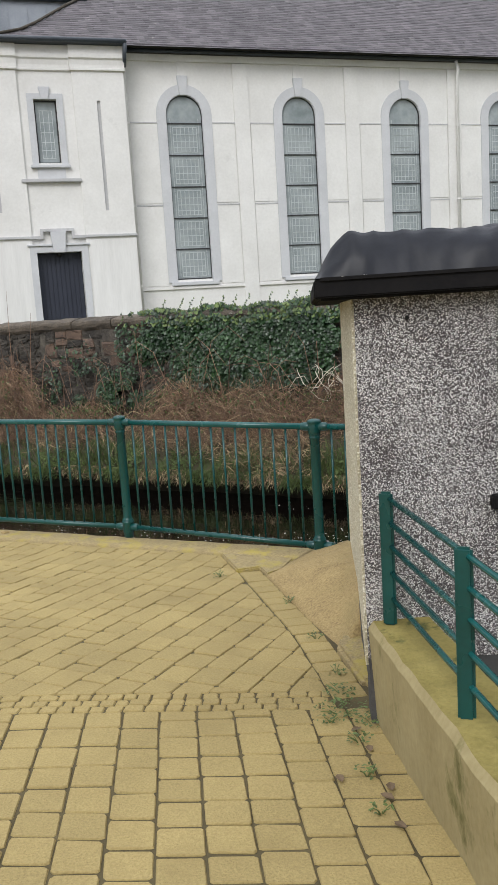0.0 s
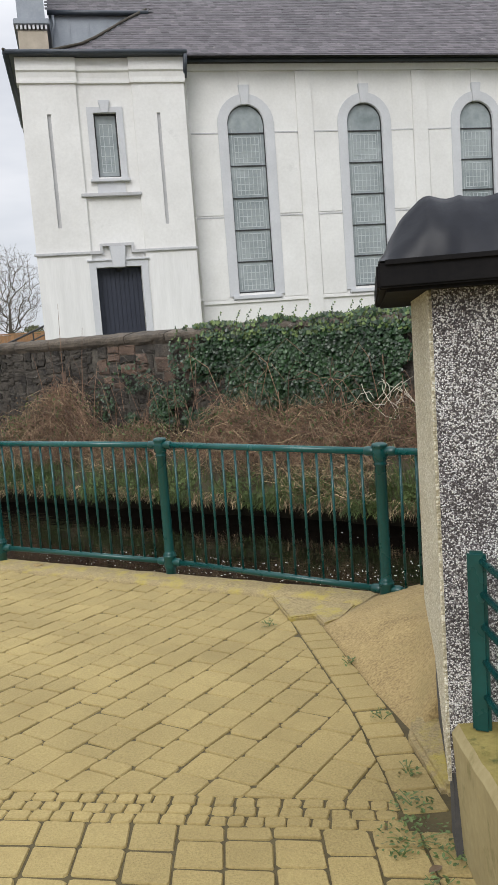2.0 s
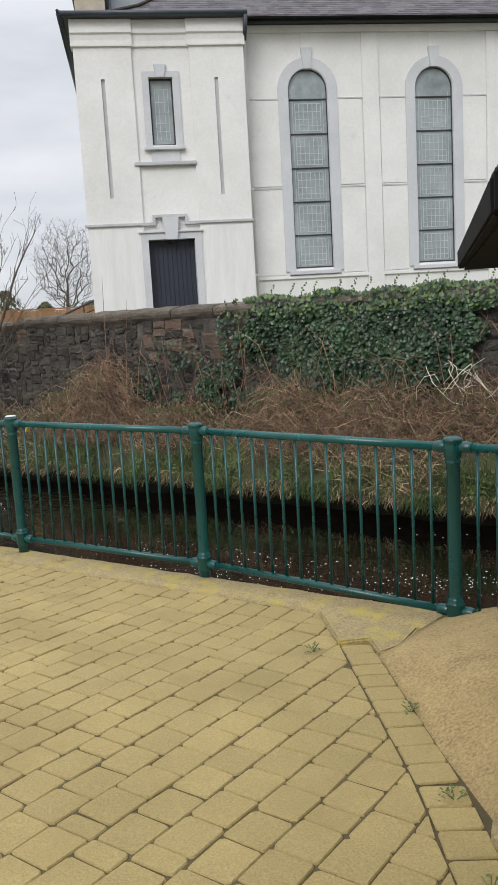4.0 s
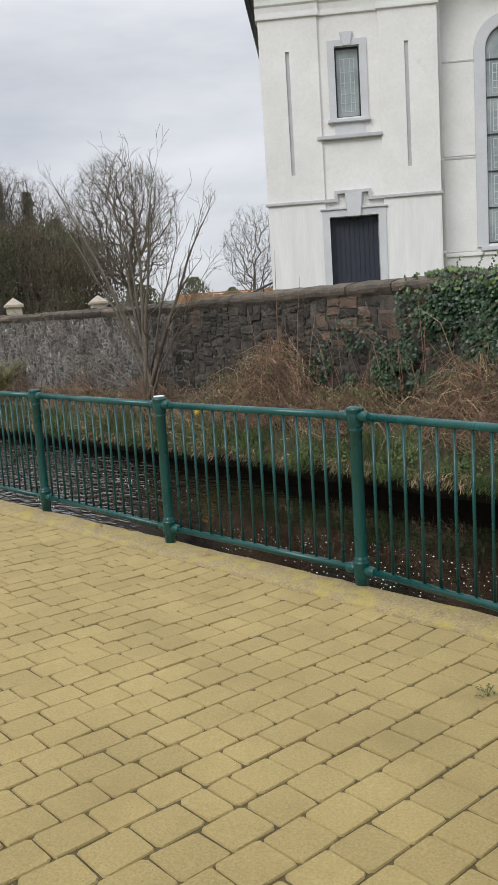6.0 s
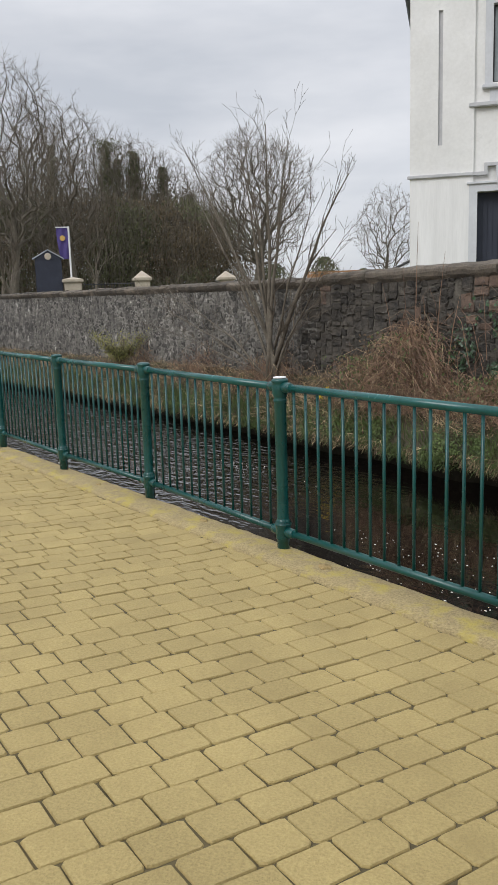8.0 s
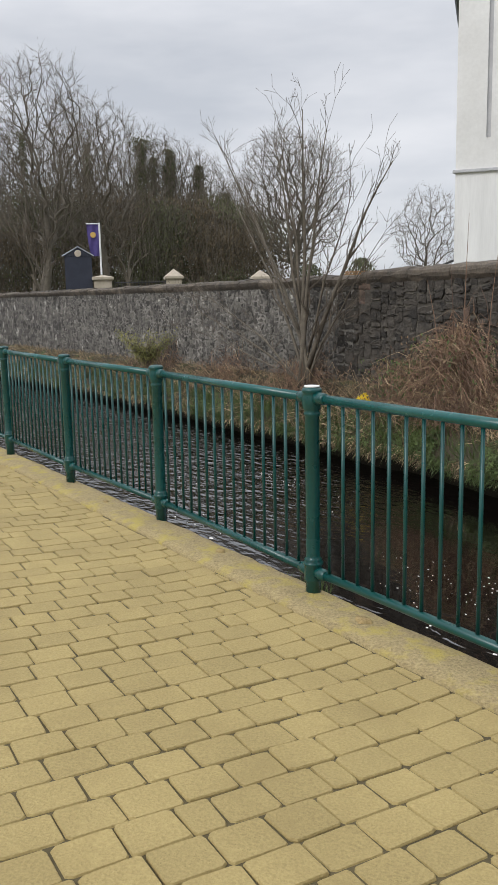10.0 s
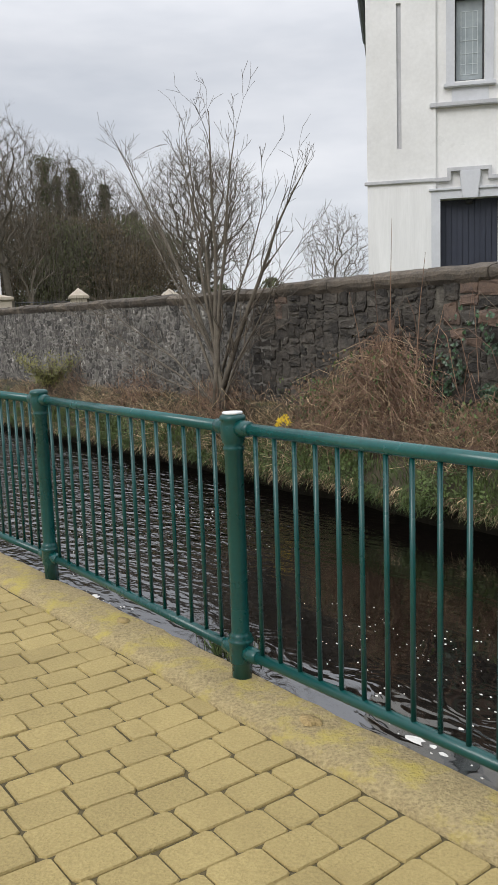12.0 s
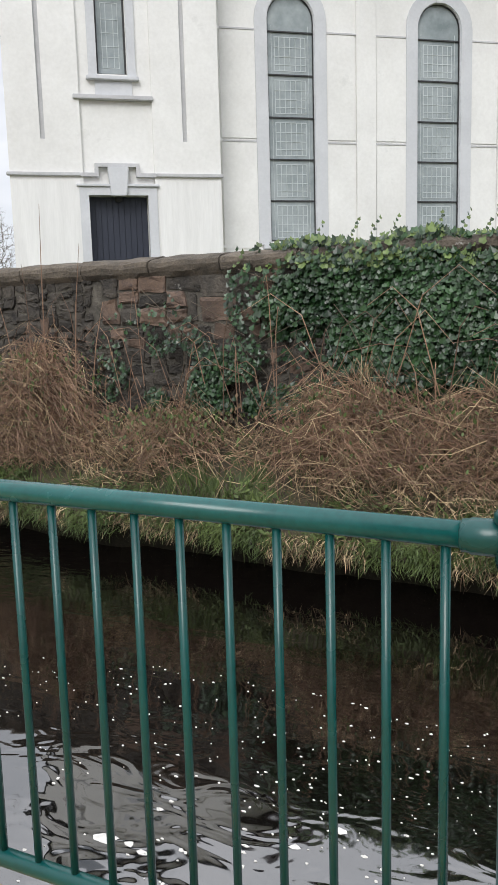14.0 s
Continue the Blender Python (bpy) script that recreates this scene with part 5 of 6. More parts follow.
    for s, v, h, lean in ((-3.45, 4.95, 2.25, 0.05), (-3.6, 4.98, 1.7, -0.1), (-3.1, 4.95, 1.85, 0.15), (-3.75, 4.9, 1.5, -0.25), (-2.95, 5.0, 1.3, 0.2)):
        pts = [river(s + lean * t * t, v, 0.3 + h * t) for t in (0, 0.35, 0.7, 1)]
        cane.tube(pts, [0.009, 0.007, 0.005, 0.002], 5)
    for i in range(70):                         # long arching stems across the wall and the ivy
        s, z = rnd.uniform(-3.4, 2.8), rnd.uniform(0.5, 1.1)
        run, rise = rnd.uniform(-0.7, 0.7), rnd.uniform(0.15, 0.75)
        v = 4.88 - 0.04 * s
        cane.tube([river(s, v, z - 0.25), river(s + run * 0.35, v - 0.05, z + rise * 0.7), river(s + run * 0.75, v - 0.06, z + rise), river(s + run * 1.15, v - 0.10, z + rise * rnd.uniform(0.5, 0.95))], [0.005, 0.0045, 0.0035, 0.002], 4, cap=False)
    for nm, m, mat, lab in (("bank_grass", green, GRASS, "green grass and small weeds along the water's edge"), ("dead_grass", straw, STRAW, "flattened straw-coloured dead grass on the bank"),
                            ("bramble_canes", cane, BRAMBLE, "tangled brown dead bramble canes against the wall"), ("withered_leaves", dead, BRACKEN, "withered brown leaves and stalks on the bank")):
        ob = part(nm, m, mat)
        tagged(ob, lab, nm.replace("_", " "), kind="stuff")
    shrub = thing("low_shrub", "low yellow-green shrub at the foot of the wall", "shrub", Matrix.Translation(river(-12.4, 5.15, 0.3)))
    fol, stk = Mesh(), Mesh()
    for i in range(90):
        a, L = rnd.uniform(0, 6.28), rnd.uniform(0.35, 0.95)
        tip = Vector((0.75 * L * math.cos(a), 0.3 * L * math.sin(a), L * 0.8))
        stk.tube([(0, 0, -0.05), tip * 0.5 + Vector((0, 0, 0.08)), tip], [0.006, 0.004, 0.002], 3, cap=False)
        for q in range(26):
            leaf(fol, tip * rnd.uniform(0.3, 1.05) + Vector((rnd.gauss(0, 0.07), rnd.gauss(0, 0.05), rnd.gauss(0.03, 0.05))), rnd.uniform(0.025, 0.05), (rnd.uniform(-1, 1), rnd.uniform(-1, 0.2), 0.7), rnd, False)
    part("foliage", fol, leaf_material("yellow_green_leaf", (0.10, 0.105, 0.022), (0.24, 0.22, 0.06), 0.6), shrub)
    part("stems", stk, TWIG, shrub)
    pale = Mesh()
    for i in range(26):
        s, v = rnd.gauss(2.15, 0.28), 4.8
        t, r = rnd.uniform(0.6, 2.6), rnd.uniform(0.05, 0.13)
        pts = [river(s + r * math.cos(t * q / 3 + s * 9) * 1.5, v - 0.03 * q, 0.90 + 0.12 * math.sin(s * 50) + 1.7 * r * math.sin(t * q / 3 + s * 40)) for q in range(5)]
        pale.tube(pts, [0.003, 0.0045, 0.005, 0.004, 0.002], 4)
    ob = part("pale_reeds", pale, surface("bleached_reed", (0.5, 0.46, 0.36), (0.66, 0.62, 0.52), 8, 50, 0.8, 0.2, 0.003))
    tagged(ob, "bleached broken reeds caught in the brambles", "reeds", kind="stuff")
    for k, (ds, dz) in enumerate(((0, 0.0), (0.11, 0.045), (-0.04, -0.06), (0.06, 0.02), (0.16, -0.02))):
        s, v = -5.17 + ds, 4.82
        d = thing("daffodil", "yellow daffodil in bloom on the grassy bank", "flower", Matrix.Translation(river(s, v, bank_z(s, v))), group="daffodils on the bank")
        hh = 0.20 + dz
        part("stalk", Mesh().tube([(0, 0, -0.03), (0.01, 0, hh * 0.6), (0.0, -0.02, hh)], 0.004, 5), GRASS, d)
        pet = Mesh()
        for j in range(6):
            a = j * math.pi / 3
            c, sn = math.cos(a), math.sin(a)
            pet.add([(0, -0.02, hh), (0.03 * c - 0.014 * sn, -0.028, hh + 0.03 * sn + 0.014 * c), (0.05 * c, -0.025, hh + 0.05 * sn), (0.03 * c + 0.014 * sn, -0.028, hh + 0.03 * sn - 0.014 * c)], [(0, 1, 2, 3)])
        part("corolla", pet, YELLOW, d)
        part("trumpet", Mesh().lathe([(0.010, 0), (0.014, 0.02), (0.02, 0.03)], sides=10), YELLOW, d).matrix_local = pose(0, -0.02, hh, 90)


build_bank_plants()


# ---------------------------------------------------------------- bare trees
def grow(rnd, wood, twigs, base, way, length, radius, depth, spread=0.6, lift=0.25, split=3, shrink=0.72, fine=0.004, limit=2):
    """A limb that bends a little, then divides into thinner limbs until they are twigs."""
    p, d = Vector(base), Vector(way).normalized()
    pts, rad = [p.copy()], [radius]
    steps = 4 if depth > 2 else 3
    for i in range(steps):
        d = (d + Vector((rnd.gauss(0, 0.13), rnd.gauss(0, 0.13), rnd.gauss(0, 0.09) + 0.03 * lift))).normalized()
        p = p + d * (length / steps)
        pts.append(p.copy())
        rad.append(max(fine, radius * (1 - 0.42 * (i + 1) / steps)))
    (wood if depth >= limit else twigs).tube(pts, rad, 7 if depth >= 4 else 5 if depth >= limit else 3, cap=False)
    if depth == 0:
        return
    for i in range(split + (1 if rnd.random() < 0.35 else 0)):
        k = rnd.randint(1, steps)
        ang = rnd.uniform(0, 6.28)
        ax = d.orthogonal().normalized()
        side = (ax * math.cos(ang) + d.cross(ax) * math.sin(ang))
        nd = (d * (1 - spread * 0.4) + side * spread * rnd.uniform(0.6, 1.2) + Vector((0, 0, lift * 0.5))).normalized()
        grow(rnd, wood, twigs, pts[k], nd, length * shrink * rnd.uniform(0.8, 1.15), max(fine, rad[k] * 0.62), depth - 1, spread, lift, split, shrink, fine, limit)


def bare_tree(name, label, at, height, seed, depth=5, spread=0.6, lift=0.3, split=3, trunk_share=0.28, radius=0.2, fine=0.012, mats=(FAR_BARK, FAR_TWIG), shrink=0.72, lean=(0, 0), ivy=0, group="", width=0):
    rnd = random.Random(seed)
    tree = thing(name, label, "tree", Matrix.Translation(at), group)
    wood, twigs = Mesh(), Mesh()
    grow(rnd, wood, twigs, (0, 0, -0.1), (lean[0], lean[1], 1), height * trunk_share, radius, depth, spread, lift, split, shrink, fine)
    top = max(p[2] for p in twigs.v + wood.v)
    wide = sorted(math.hypot(p[0], p[1]) for p in twigs.v)[int(len(twigs.v) * 0.97)]
    kz = height / top
    kx = min(kz * 1.15, width / 2 / wide) if width else kz
    for g in (wood, twigs):
        g.v = [(x * kx, y * kx, z * kz) for x, y, z in g.v]
    part("trunk", wood, mats[0], tree, smooth=True)
    part("crown", twigs, mats[1], tree, "bare winter twigs")
    if ivy:
        iv = Mesh()
        for i in range(ivy):
            z = rnd.uniform(0.3, height * 0.75)
            r = rnd.uniform(0.05, 0.75) * (1.1 - z / height)
            a = rnd.uniform(0, 6.28)
            leaf(iv, (r * math.cos(a) + lean[0] * z, r * math.sin(a), z), rnd.uniform(0.12, 0.24), (math.cos(a), math.sin(a), 0.3), rnd)
        part("ivy_cover", iv, EVERGREEN, tree, "dark ivy round the trunk")
    return tree


def crown_tree(label, at, height, radius, base, seed, count=2600, trunk_r=0.22, fine=0.011, ivy=0, group="", mats=(FAR_BARK, FAR_TWIG), name="bare_tree"):
    """A bare tree that branches until its twigs fill an uneven oval crown; limbs thicken with what they carry."""
    rnd = random.Random(seed)
    tree = thing(name, label, "tree", Matrix.Translation(at), group)
    wood, twigs = Mesh(), Mesh()
    mid, half = (height + base) / 2, (height - base) / 2
    goals = []
    while len(goals) < count:
        p = Vector((rnd.uniform(-1, 1), rnd.uniform(-1, 1), rnd.uniform(-1, 1)))
        edge = 0.93 + 0.16 * noise.noise((p.x * 2.3, p.y * 2.3, p.z * 2.3 + seed)) + rnd.uniform(-0.06, 0.06)
        if p.length < edge and rnd.random() < 0.25 + p.length:
            goals.append(Vector((p.x * radius, p.y * radius, mid + p.z * half)))
    root = Vector((0, 0, base * 0.8))
    goals.sort(key=lambda q: (q - root).length + rnd.uniform(0, 0.25) * radius)
    steps = 7
    nodes = np.zeros((count + steps + 1, 3))
    far = np.zeros(count + steps + 1)
    up = [-1] * (count + steps + 1)
    stem_top = base + half * 0.5
    for i in range(steps + 1):
        t = i / steps
        nodes[i] = (0.25 * radius * 0.3 * math.sin(t * 3 + seed), 0.08 * math.sin(t * 4 + seed), -0.2 + (stem_top + 0.2) * t)
        far[i] = max(0.0, nodes[i][2] - base * 0.7)
        up[i] = i - 1
    n = steps + 1
    for g in goals:
        d = np.sqrt(((nodes[:n] - np.array(g)) ** 2).sum(axis=1))
        cost = d + 0.42 * far[:n] + np.where(nodes[:n, 2] < base * 0.6, 99.0, 0.0) + 0.5 * np.maximum(0, nodes[:n, 2] - g.z)
        k = int(cost.argmin())
        nodes[n], up[n], far[n] = g, k, far[k] + d[k]
        n += 1
    load = [0] * n
    for i in range(n - 1, 0, -1):
        load[i] += 1
        load[up[i]] += load[i]
    thick = [min(trunk_r, fine * max(1, w) ** 0.46) for w in load]
    way = [Vector((0, 0, 1))] * n
    for i in range(1, n):
        a, b = Vector(nodes[up[i]]), Vector(nodes[i])
        L = (b - a).length
        way[i] = (b - a).normalized()
        if i <= steps:
            wood.tube([a, b], [max(thick[i], trunk_r * (1.25 - 0.7 * (i - 1) / steps)), max(thick[i], trunk_r * (1.25 - 0.7 * i / steps))], 8, cap=False)
            continue
        bend = a + way[up[i]] * (L * 0.2) + way[i] * (L * 0.32) + Vector((rnd.gauss(0, 0.03), rnd.gauss(0, 0.03), rnd.gauss(0, 0.03))) * L
        r0 = min(thick[up[i]], thick[i] * 1.25)
        (wood if thick[i] > fine * 3 else twigs).tube([a, bend, b], [r0, (r0 + thick[i]) / 2, thick[i]], 6 if thick[i] > fine * 3 else 3, cap=False)
        if load[i] <= 2:
            for w in range(5):
                d = (way[i] + Vector((rnd.gauss(0, 0.5), rnd.gauss(0, 0.5), rnd.gauss(0.15, 0.35)))).normalized()
                e = b + d * radius * rnd.uniform(0.06, 0.17)
                twigs.tube([a.lerp(b, rnd.uniform(0.3, 1)), e], [fine * 0.55, fine * 0.3], 3, cap=False)
    part("trunk", wood, mats[0], tree, smooth=True)
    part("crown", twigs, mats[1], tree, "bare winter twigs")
    if ivy:
        iv = Mesh()
        for i in range(ivy * 5):
            z = rnd.uniform(0.2, height * 0.88)
            r = abs(rnd.gauss(0, 1.15)) * max(0.12, 1.15 - 1.15 * z / height + 0.9 * noise.noise((z * 0.8, seed, 0))) + 0.1
            a = rnd.uniform(0, 6.28)
            leaf(iv, (r * math.cos(a), r * math.sin(a), z), rnd.uniform(0.06, 0.13), (math.cos(a), math.sin(a), 0.3), rnd)
        part("ivy_cover", iv, EVERGREEN, tree, "dark ivy round the trunk")
    return tree


def build_near_tree():
    """A many-stemmed bare sapling rooted between the bank and the wall."""
    rnd = random.Random(77)
    root = river(-6.65, 5.02, 0.36)
    tree = thing("bare_sapling", "many-stemmed bare sapling growing on the river bank", "tree", Matrix.Translation(root))
    inv = RIVER.to_3x3()
    stems = [(0.45, 0.1, 3.75, 0.036), (-0.05, 0.0, 4.1, 0.038), (1.75, 0.1, 3.1, 0.04), (-0.9, 0.05, 3.9, 0.03), (-2.35, -0.1, 4.0, 0.03), (-0.55, -0.05, 3.9, 0.03), (1.1, 0.0, 2.85, 0.024), (-2.75, 0.1, 3.7, 0.022),
             (1.75, -0.1, 2.1, 0.02), (-1.7, -0.2, 3.6, 0.022), (-2.6, -0.4, 1.6, 0.018), (-3.6, -0.5, 1.5, 0.016), (-3.2, -0.3, 0.9, 0.013), (1.3, -0.35, 1.1, 0.012)]
    twigs = Mesh()
    for i, (dx, dy, h, r) in enumerate(stems):
        m = Mesh()
        pts, rad = [], []
        n = 9
        for k in range(n + 1):
            t = k / n
            w = inv @ Vector((dx * (t ** 1.35) + 0.05 * noise.noise((t * 4, i * 3.3, 0)) + 0.06 * (i % 5 - 2) * (1 - t), dy * t + 0.12 * noise.noise((t * 3, i * 5.1, 2)) + 0.03 * (i % 3 - 1), 0))
            pts.append(Vector((w.x, w.y, h * t - 0.08)))
            rad.append(r * 1.22 * (1 - 0.88 * t))
        m.tube(pts, rad, 8)
        part("stem", m, BARK, tree, smooth=True)
        for k in range(3, n + 1):
            for q in range(1 if k < 6 else 2):
                a = rnd.uniform(0, 6.28)
                d = (pts[k] - pts[k - 1]).normalized() + Vector((math.cos(a), math.sin(a), 0.25)) * rnd.uniform(0.35, 0.8)
                grow(rnd, twigs, twigs, pts[k - 1].lerp(pts[k], rnd.random()), d, rnd.uniform(0.28, 0.62), max(0.0035, rad[k] * 0.55), 2, 0.55, 0.45, 2, 0.6, 0.0022, 0)
    part("crown", twigs, TWIG, tree, "thin bare twigs with small buds")


build_near_tree()


# ---------------------------------------------------------------- churchyard and woodland beyond the wall
def build_distance():
    rnd = random.Random(51)
    board = thing("notice_board", "navy notice board with a small gabled top", "notice board", pose(-11.97, 19.86, 1.4, 0, 0, 27))
    part("panel", Mesh().box(-0.43, 0.43, -0.05, 0.05, 0.5, 1.86), NAVY, board, bevel=0.01)
    part("gable", Mesh().prism([(-0.47, -0.07, 1.86), (0.47, -0.07, 1.86), (0.0, -0.07, 2.12)], (0, 0.14, 0)), NAVY, board)
    part("gable_trim", Mesh().tube([(-0.5, -0.08, 1.86), (0, -0.08, 2.15), (0.5, -0.08, 1.86)], 0.022, 6), ZINC, board)
    part("crest", Mesh().lathe([(0.10, 0), (0.11, 0.012), (0.07, 0.02)], sides=12), SANDSTONE, board).matrix_local = pose(0, -0.07, 1.94, 90)
    for x in (-0.36, 0.36):
        part("leg", Mesh().box(x - 0.04, x + 0.04, -0.04, 0.04, -0.1, 0.5), NAVY, board)
    flag = thing("banner_pole", "purple banner with a gold crest on a white pole", "banner", pose(-11.33, 20.19, 1.4, 0, 0, 27))
    part("pole", Mesh().tube([(0, 0, -0.1), (0, 0, 2.9)], 0.03, 10), POLE_WHITE, flag)
    part("arm", Mesh().tube([(0.02, 0, 2.87), (-0.42, 0, 2.87)], 0.018, 8), POLE_WHITE, flag)
    cloth = Mesh()
    for i in range(9):
        for j in range(15):
            x, z = -0.40 + 0.37 * i / 8, 2.85 - 1.0 * j / 14
            cloth.v.append((x + 0.10 * (j / 14) ** 2 * (1 - i / 8), 0.02 * math.sin(i * 1.1 + j * 0.4), z))
    for i in range(8):
        for j in range(14):
            a = i * 15 + j
            cloth.f.append((a, a + 1, a + 16, a + 15))
            cloth.m.append(0)
    cl = part("cloth", cloth, PURPLE, flag, smooth=True)
    part("crest", Mesh().lathe([(0.09, 0), (0.09, 0.01)], sides=14), GOLD, cl).matrix_local = pose(-0.21, -0.025, 2.52, 90)
    for x, y, w, cap in ((-11.3, 20.2, 0.56, 0), (-9.2, 21.13, 0.48, 1), (-7.05, 23.95, 0.5, 1)):
        pier = thing("gate_pier", "pale sandstone gate pier with a pyramid cap" if cap else "squat pale sandstone pier below the banner", "gate pier", pose(x, y, 1.4, 0, 0, 27), group="" if not cap else "sandstone gate piers")
        part("shaft", Mesh().box(-w / 2, w / 2, -w / 2, w / 2, -0.1, 1.08), SANDSTONE, pier, bevel=0.02)
        part("cap", Mesh().box(-w / 2 - 0.07, w / 2 + 0.07, -w / 2 - 0.07, w / 2 + 0.07, 1.08, 1.18), SANDSTONE, pier, bevel=0.02)
        h = w / 2 + 0.05
        top = 0.24 if cap else 0.08
        part("pyramid", Mesh().add([(-h, -h, 1.18), (h, -h, 1.18), (h, h, 1.18), (-h, h, 1.18), (0, 0, 1.18 + top)], [(0, 1, 4), (1, 2, 4), (2, 3, 4), (3, 0, 4)]), SANDSTONE, pier)
    fence = thing("iron_railings", "plain iron railings between two gate piers", "railings")
    a, b = Vector((-10.95, 20.35, 1.4)), Vector((-9.45, 21.02, 1.4))
    for z in (0.35, 1.0):
        part("rail", Mesh().tube([a + Vector((0, 0, z)), b + Vector((0, 0, z))], 0.018, 6), IRON, fence)
    for i in range(16):
        p = a.lerp(b, i / 15)
        part("bar", Mesh().tube([p, p + Vector((0, 0, 1.06))], 0.011, 5), IRON, fence)
    tf = thing("timber_fence", "orange-brown close-boarded timber fence beside the church", "fence")
    for i in range(32):
        x = -3.34 + 0.105 * i
        part("board", Mesh().box(x, x + 0.098, 19.9, 19.92, 1.38, 2.44 + rnd.uniform(-0.01, 0.01)), TIMBER, tf)
    part("capping", Mesh().box(-3.36, 0.02, 19.88, 19.95, 2.455, 2.50), TIMBER, tf)
    hr = thing("stair_handrail", "dark steel stair handrail beside the church", "handrail")
    part("rail", Mesh().tube([(-1.5, 17.2, 2.0), (0.02, 17.2, 2.62)], 0.03, 8), IRON, hr)
    part("rail", Mesh().tube([(-1.5, 17.2, 1.75), (0.02, 17.2, 2.37)], 0.02, 8), IRON, hr)
    for x in (-1.45, -0.9, -0.4, -0.05):
        part("post", Mesh().tube([(x, 17.2, 1.4), (x, 17.2, 2.62 + (x - 0.02) * 0.408)], 0.02, 8), IRON, hr)

    crown_tree("round-crowned bare tree standing beyond the wall", (-9.4, 38.85, 1.5), 9.5, 3.35, 1.9, 5, count=2600, trunk_r=0.24, fine=0.0062)
    crown_tree("small distant bare tree with a rounded crown", (-5.1, 74.8, 1.3), 11.4, 3.6, 2.2, 9, count=900, trunk_r=0.22, fine=0.008)
    wood = [(-26.5, 33.0, 13.5, 61, 0), (-18.9, 29.6, 12.6, 62, 0), (-23.4, 41.0, 13.4, 63, 0), (-19.4, 36.6, 12.4, 64, 0), (-20.9, 45.6, 13.0, 65, 1500), (-19.6, 47.1, 12.4, 66, 1700), (-18.2, 48.7, 11.4, 67, 1900),
            (-16.8, 50.3, 9.4, 68, 1500), (-24.3, 32.2, 11.6, 69, 0), (-28.5, 44.0, 13.8, 70, 900), (-30.0, 36.0, 13.5, 71, 800), (-22.0, 50.0, 12.6, 72, 1300), (-25.5, 47.0, 13.4, 73, 1100)]
    for x, y, h, sd, iv in wood:
        crown_tree("tall bare woodland tree with ivy on its trunk" if iv else "tall bare woodland tree with spreading twigs", (x, y, 1.45), h * 0.94, 2.9, 2.6, sd, count=1500,
                   trunk_r=0.19, fine=0.0062, ivy=iv, group="woodland trees")
    for x, y, h, sd in ((-16.5, 25.4, 4.6, 81), (-15.0, 29.5, 4.9, 82), (-17.6, 26.5, 4.2, 83)):
        bare_tree("slender_tree", "slender pale bare sapling before the wood", (x, y, 1.4), h, sd, depth=5, spread=0.4, lift=0.6, split=2, trunk_share=0.32, radius=0.09, fine=0.008, mats=(BARK, TWIG), shrink=0.75, group="pale saplings")
    # brown undergrowth that fills the wood, as twigs and clumps
    tw, cl, gr = Mesh(), Mesh(), Mesh()
    for i in range(15000):
        x = rnd.uniform(-38, -14.0)
        y = 41 + rnd.uniform(-3, 12) + (x + 25) * 0.25
        top = 7.8 + 1.8 * noise.noise((x * 0.22, 0, 0)) + 0.9 * noise.noise((x * 0.9, 3, 0)) - 0.30 * max(0, x + 20)
        z = 1.3 + rnd.random() * max(0.8, top)
        a = rnd.uniform(0, 6.28)
        L = rnd.uniform(0.5, 1.5)
        tw.tube([(x, y, z - L * 0.5), (x + 0.12 * L * math.cos(a), y, z + L * 0.2), (x + 0.3 * L * math.cos(a), y + 0.2 * math.sin(a), z + L * 0.7)], [0.009, 0.007, 0.003], 3, cap=False)
        for q in range(8):
            px = x + rnd.uniform(-0.6, 0.6)
            green = noise.noise((px * 0.35, z * 0.3, 12)) > 0.02
            leaf(gr if green else cl, (px, y + 1.0 + q * 0.5, 1.2 + (z - 1.3) * 0.97 + rnd.uniform(-0.3, 0.3)), rnd.uniform(0.07, 0.19), (rnd.uniform(-0.8, 0.8), -1, rnd.uniform(-0.3, 0.9)), rnd, False)
    und = thing("woodland_undergrowth", "brown winter undergrowth filling the wood", "undergrowth", kind="stuff")
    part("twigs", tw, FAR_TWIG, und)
    part("withered_clumps", cl, leaf_material("withered_thicket", (0.060, 0.047, 0.028), (0.150, 0.115, 0.068), 0.95, vary=0.5), und)
    part("evergreen_clumps", gr, EVERGREEN, und)
    for x, y, z0, w, h, sd in ((-9.7, 64.2, 1.3, 2.2, 4.0, 1), (-6.6, 66, 1.3, 1.3, 3.0, 2), (-3.0, 70, 1.3, 2.6, 3.0, 3), (-13.2, 60.0, 1.3, 2.4, 3.4, 4), (-0.5, 68.0, 1.3, 2.4, 2.7, 5)):
        r2 = random.Random(sd)
        sh = Mesh()
        for i in range(1500):
            a, k = r2.uniform(0, 6.28), r2.random() ** 0.5
            zz = r2.uniform(0.02, 1)
            rr = w * k * math.sqrt(max(0.05, 1 - (zz * 1.0) ** 2.4)) * (1 + 0.25 * noise.noise((a, zz * 3, sd)))
            leaf(sh, (rr * math.cos(a), rr * math.sin(a), zz * h), r2.uniform(0.14, 0.3), (math.cos(a), math.sin(a), 0.5), r2, False)
        bush = thing("evergreen_bush", "rounded dark evergreen bush far beyond the wall", "bush", Matrix.Translation((x, y, z0)), group="distant bushes")
        part("foliage", sh, EVERGREEN, bush)
    # low wooded rise closing the distance
    hill = Mesh()
    rows = 8
    for i in range(81):
        x = -220 + 5 * i
        for j in range(rows + 1):
            t = j / rows
            y = 110 + 60 * t
            top = 5.5 + 2.2 * noise.noise((x * 0.02, 1, 0)) + 0.7 * noise.noise((x * 0.15, 2, 0))
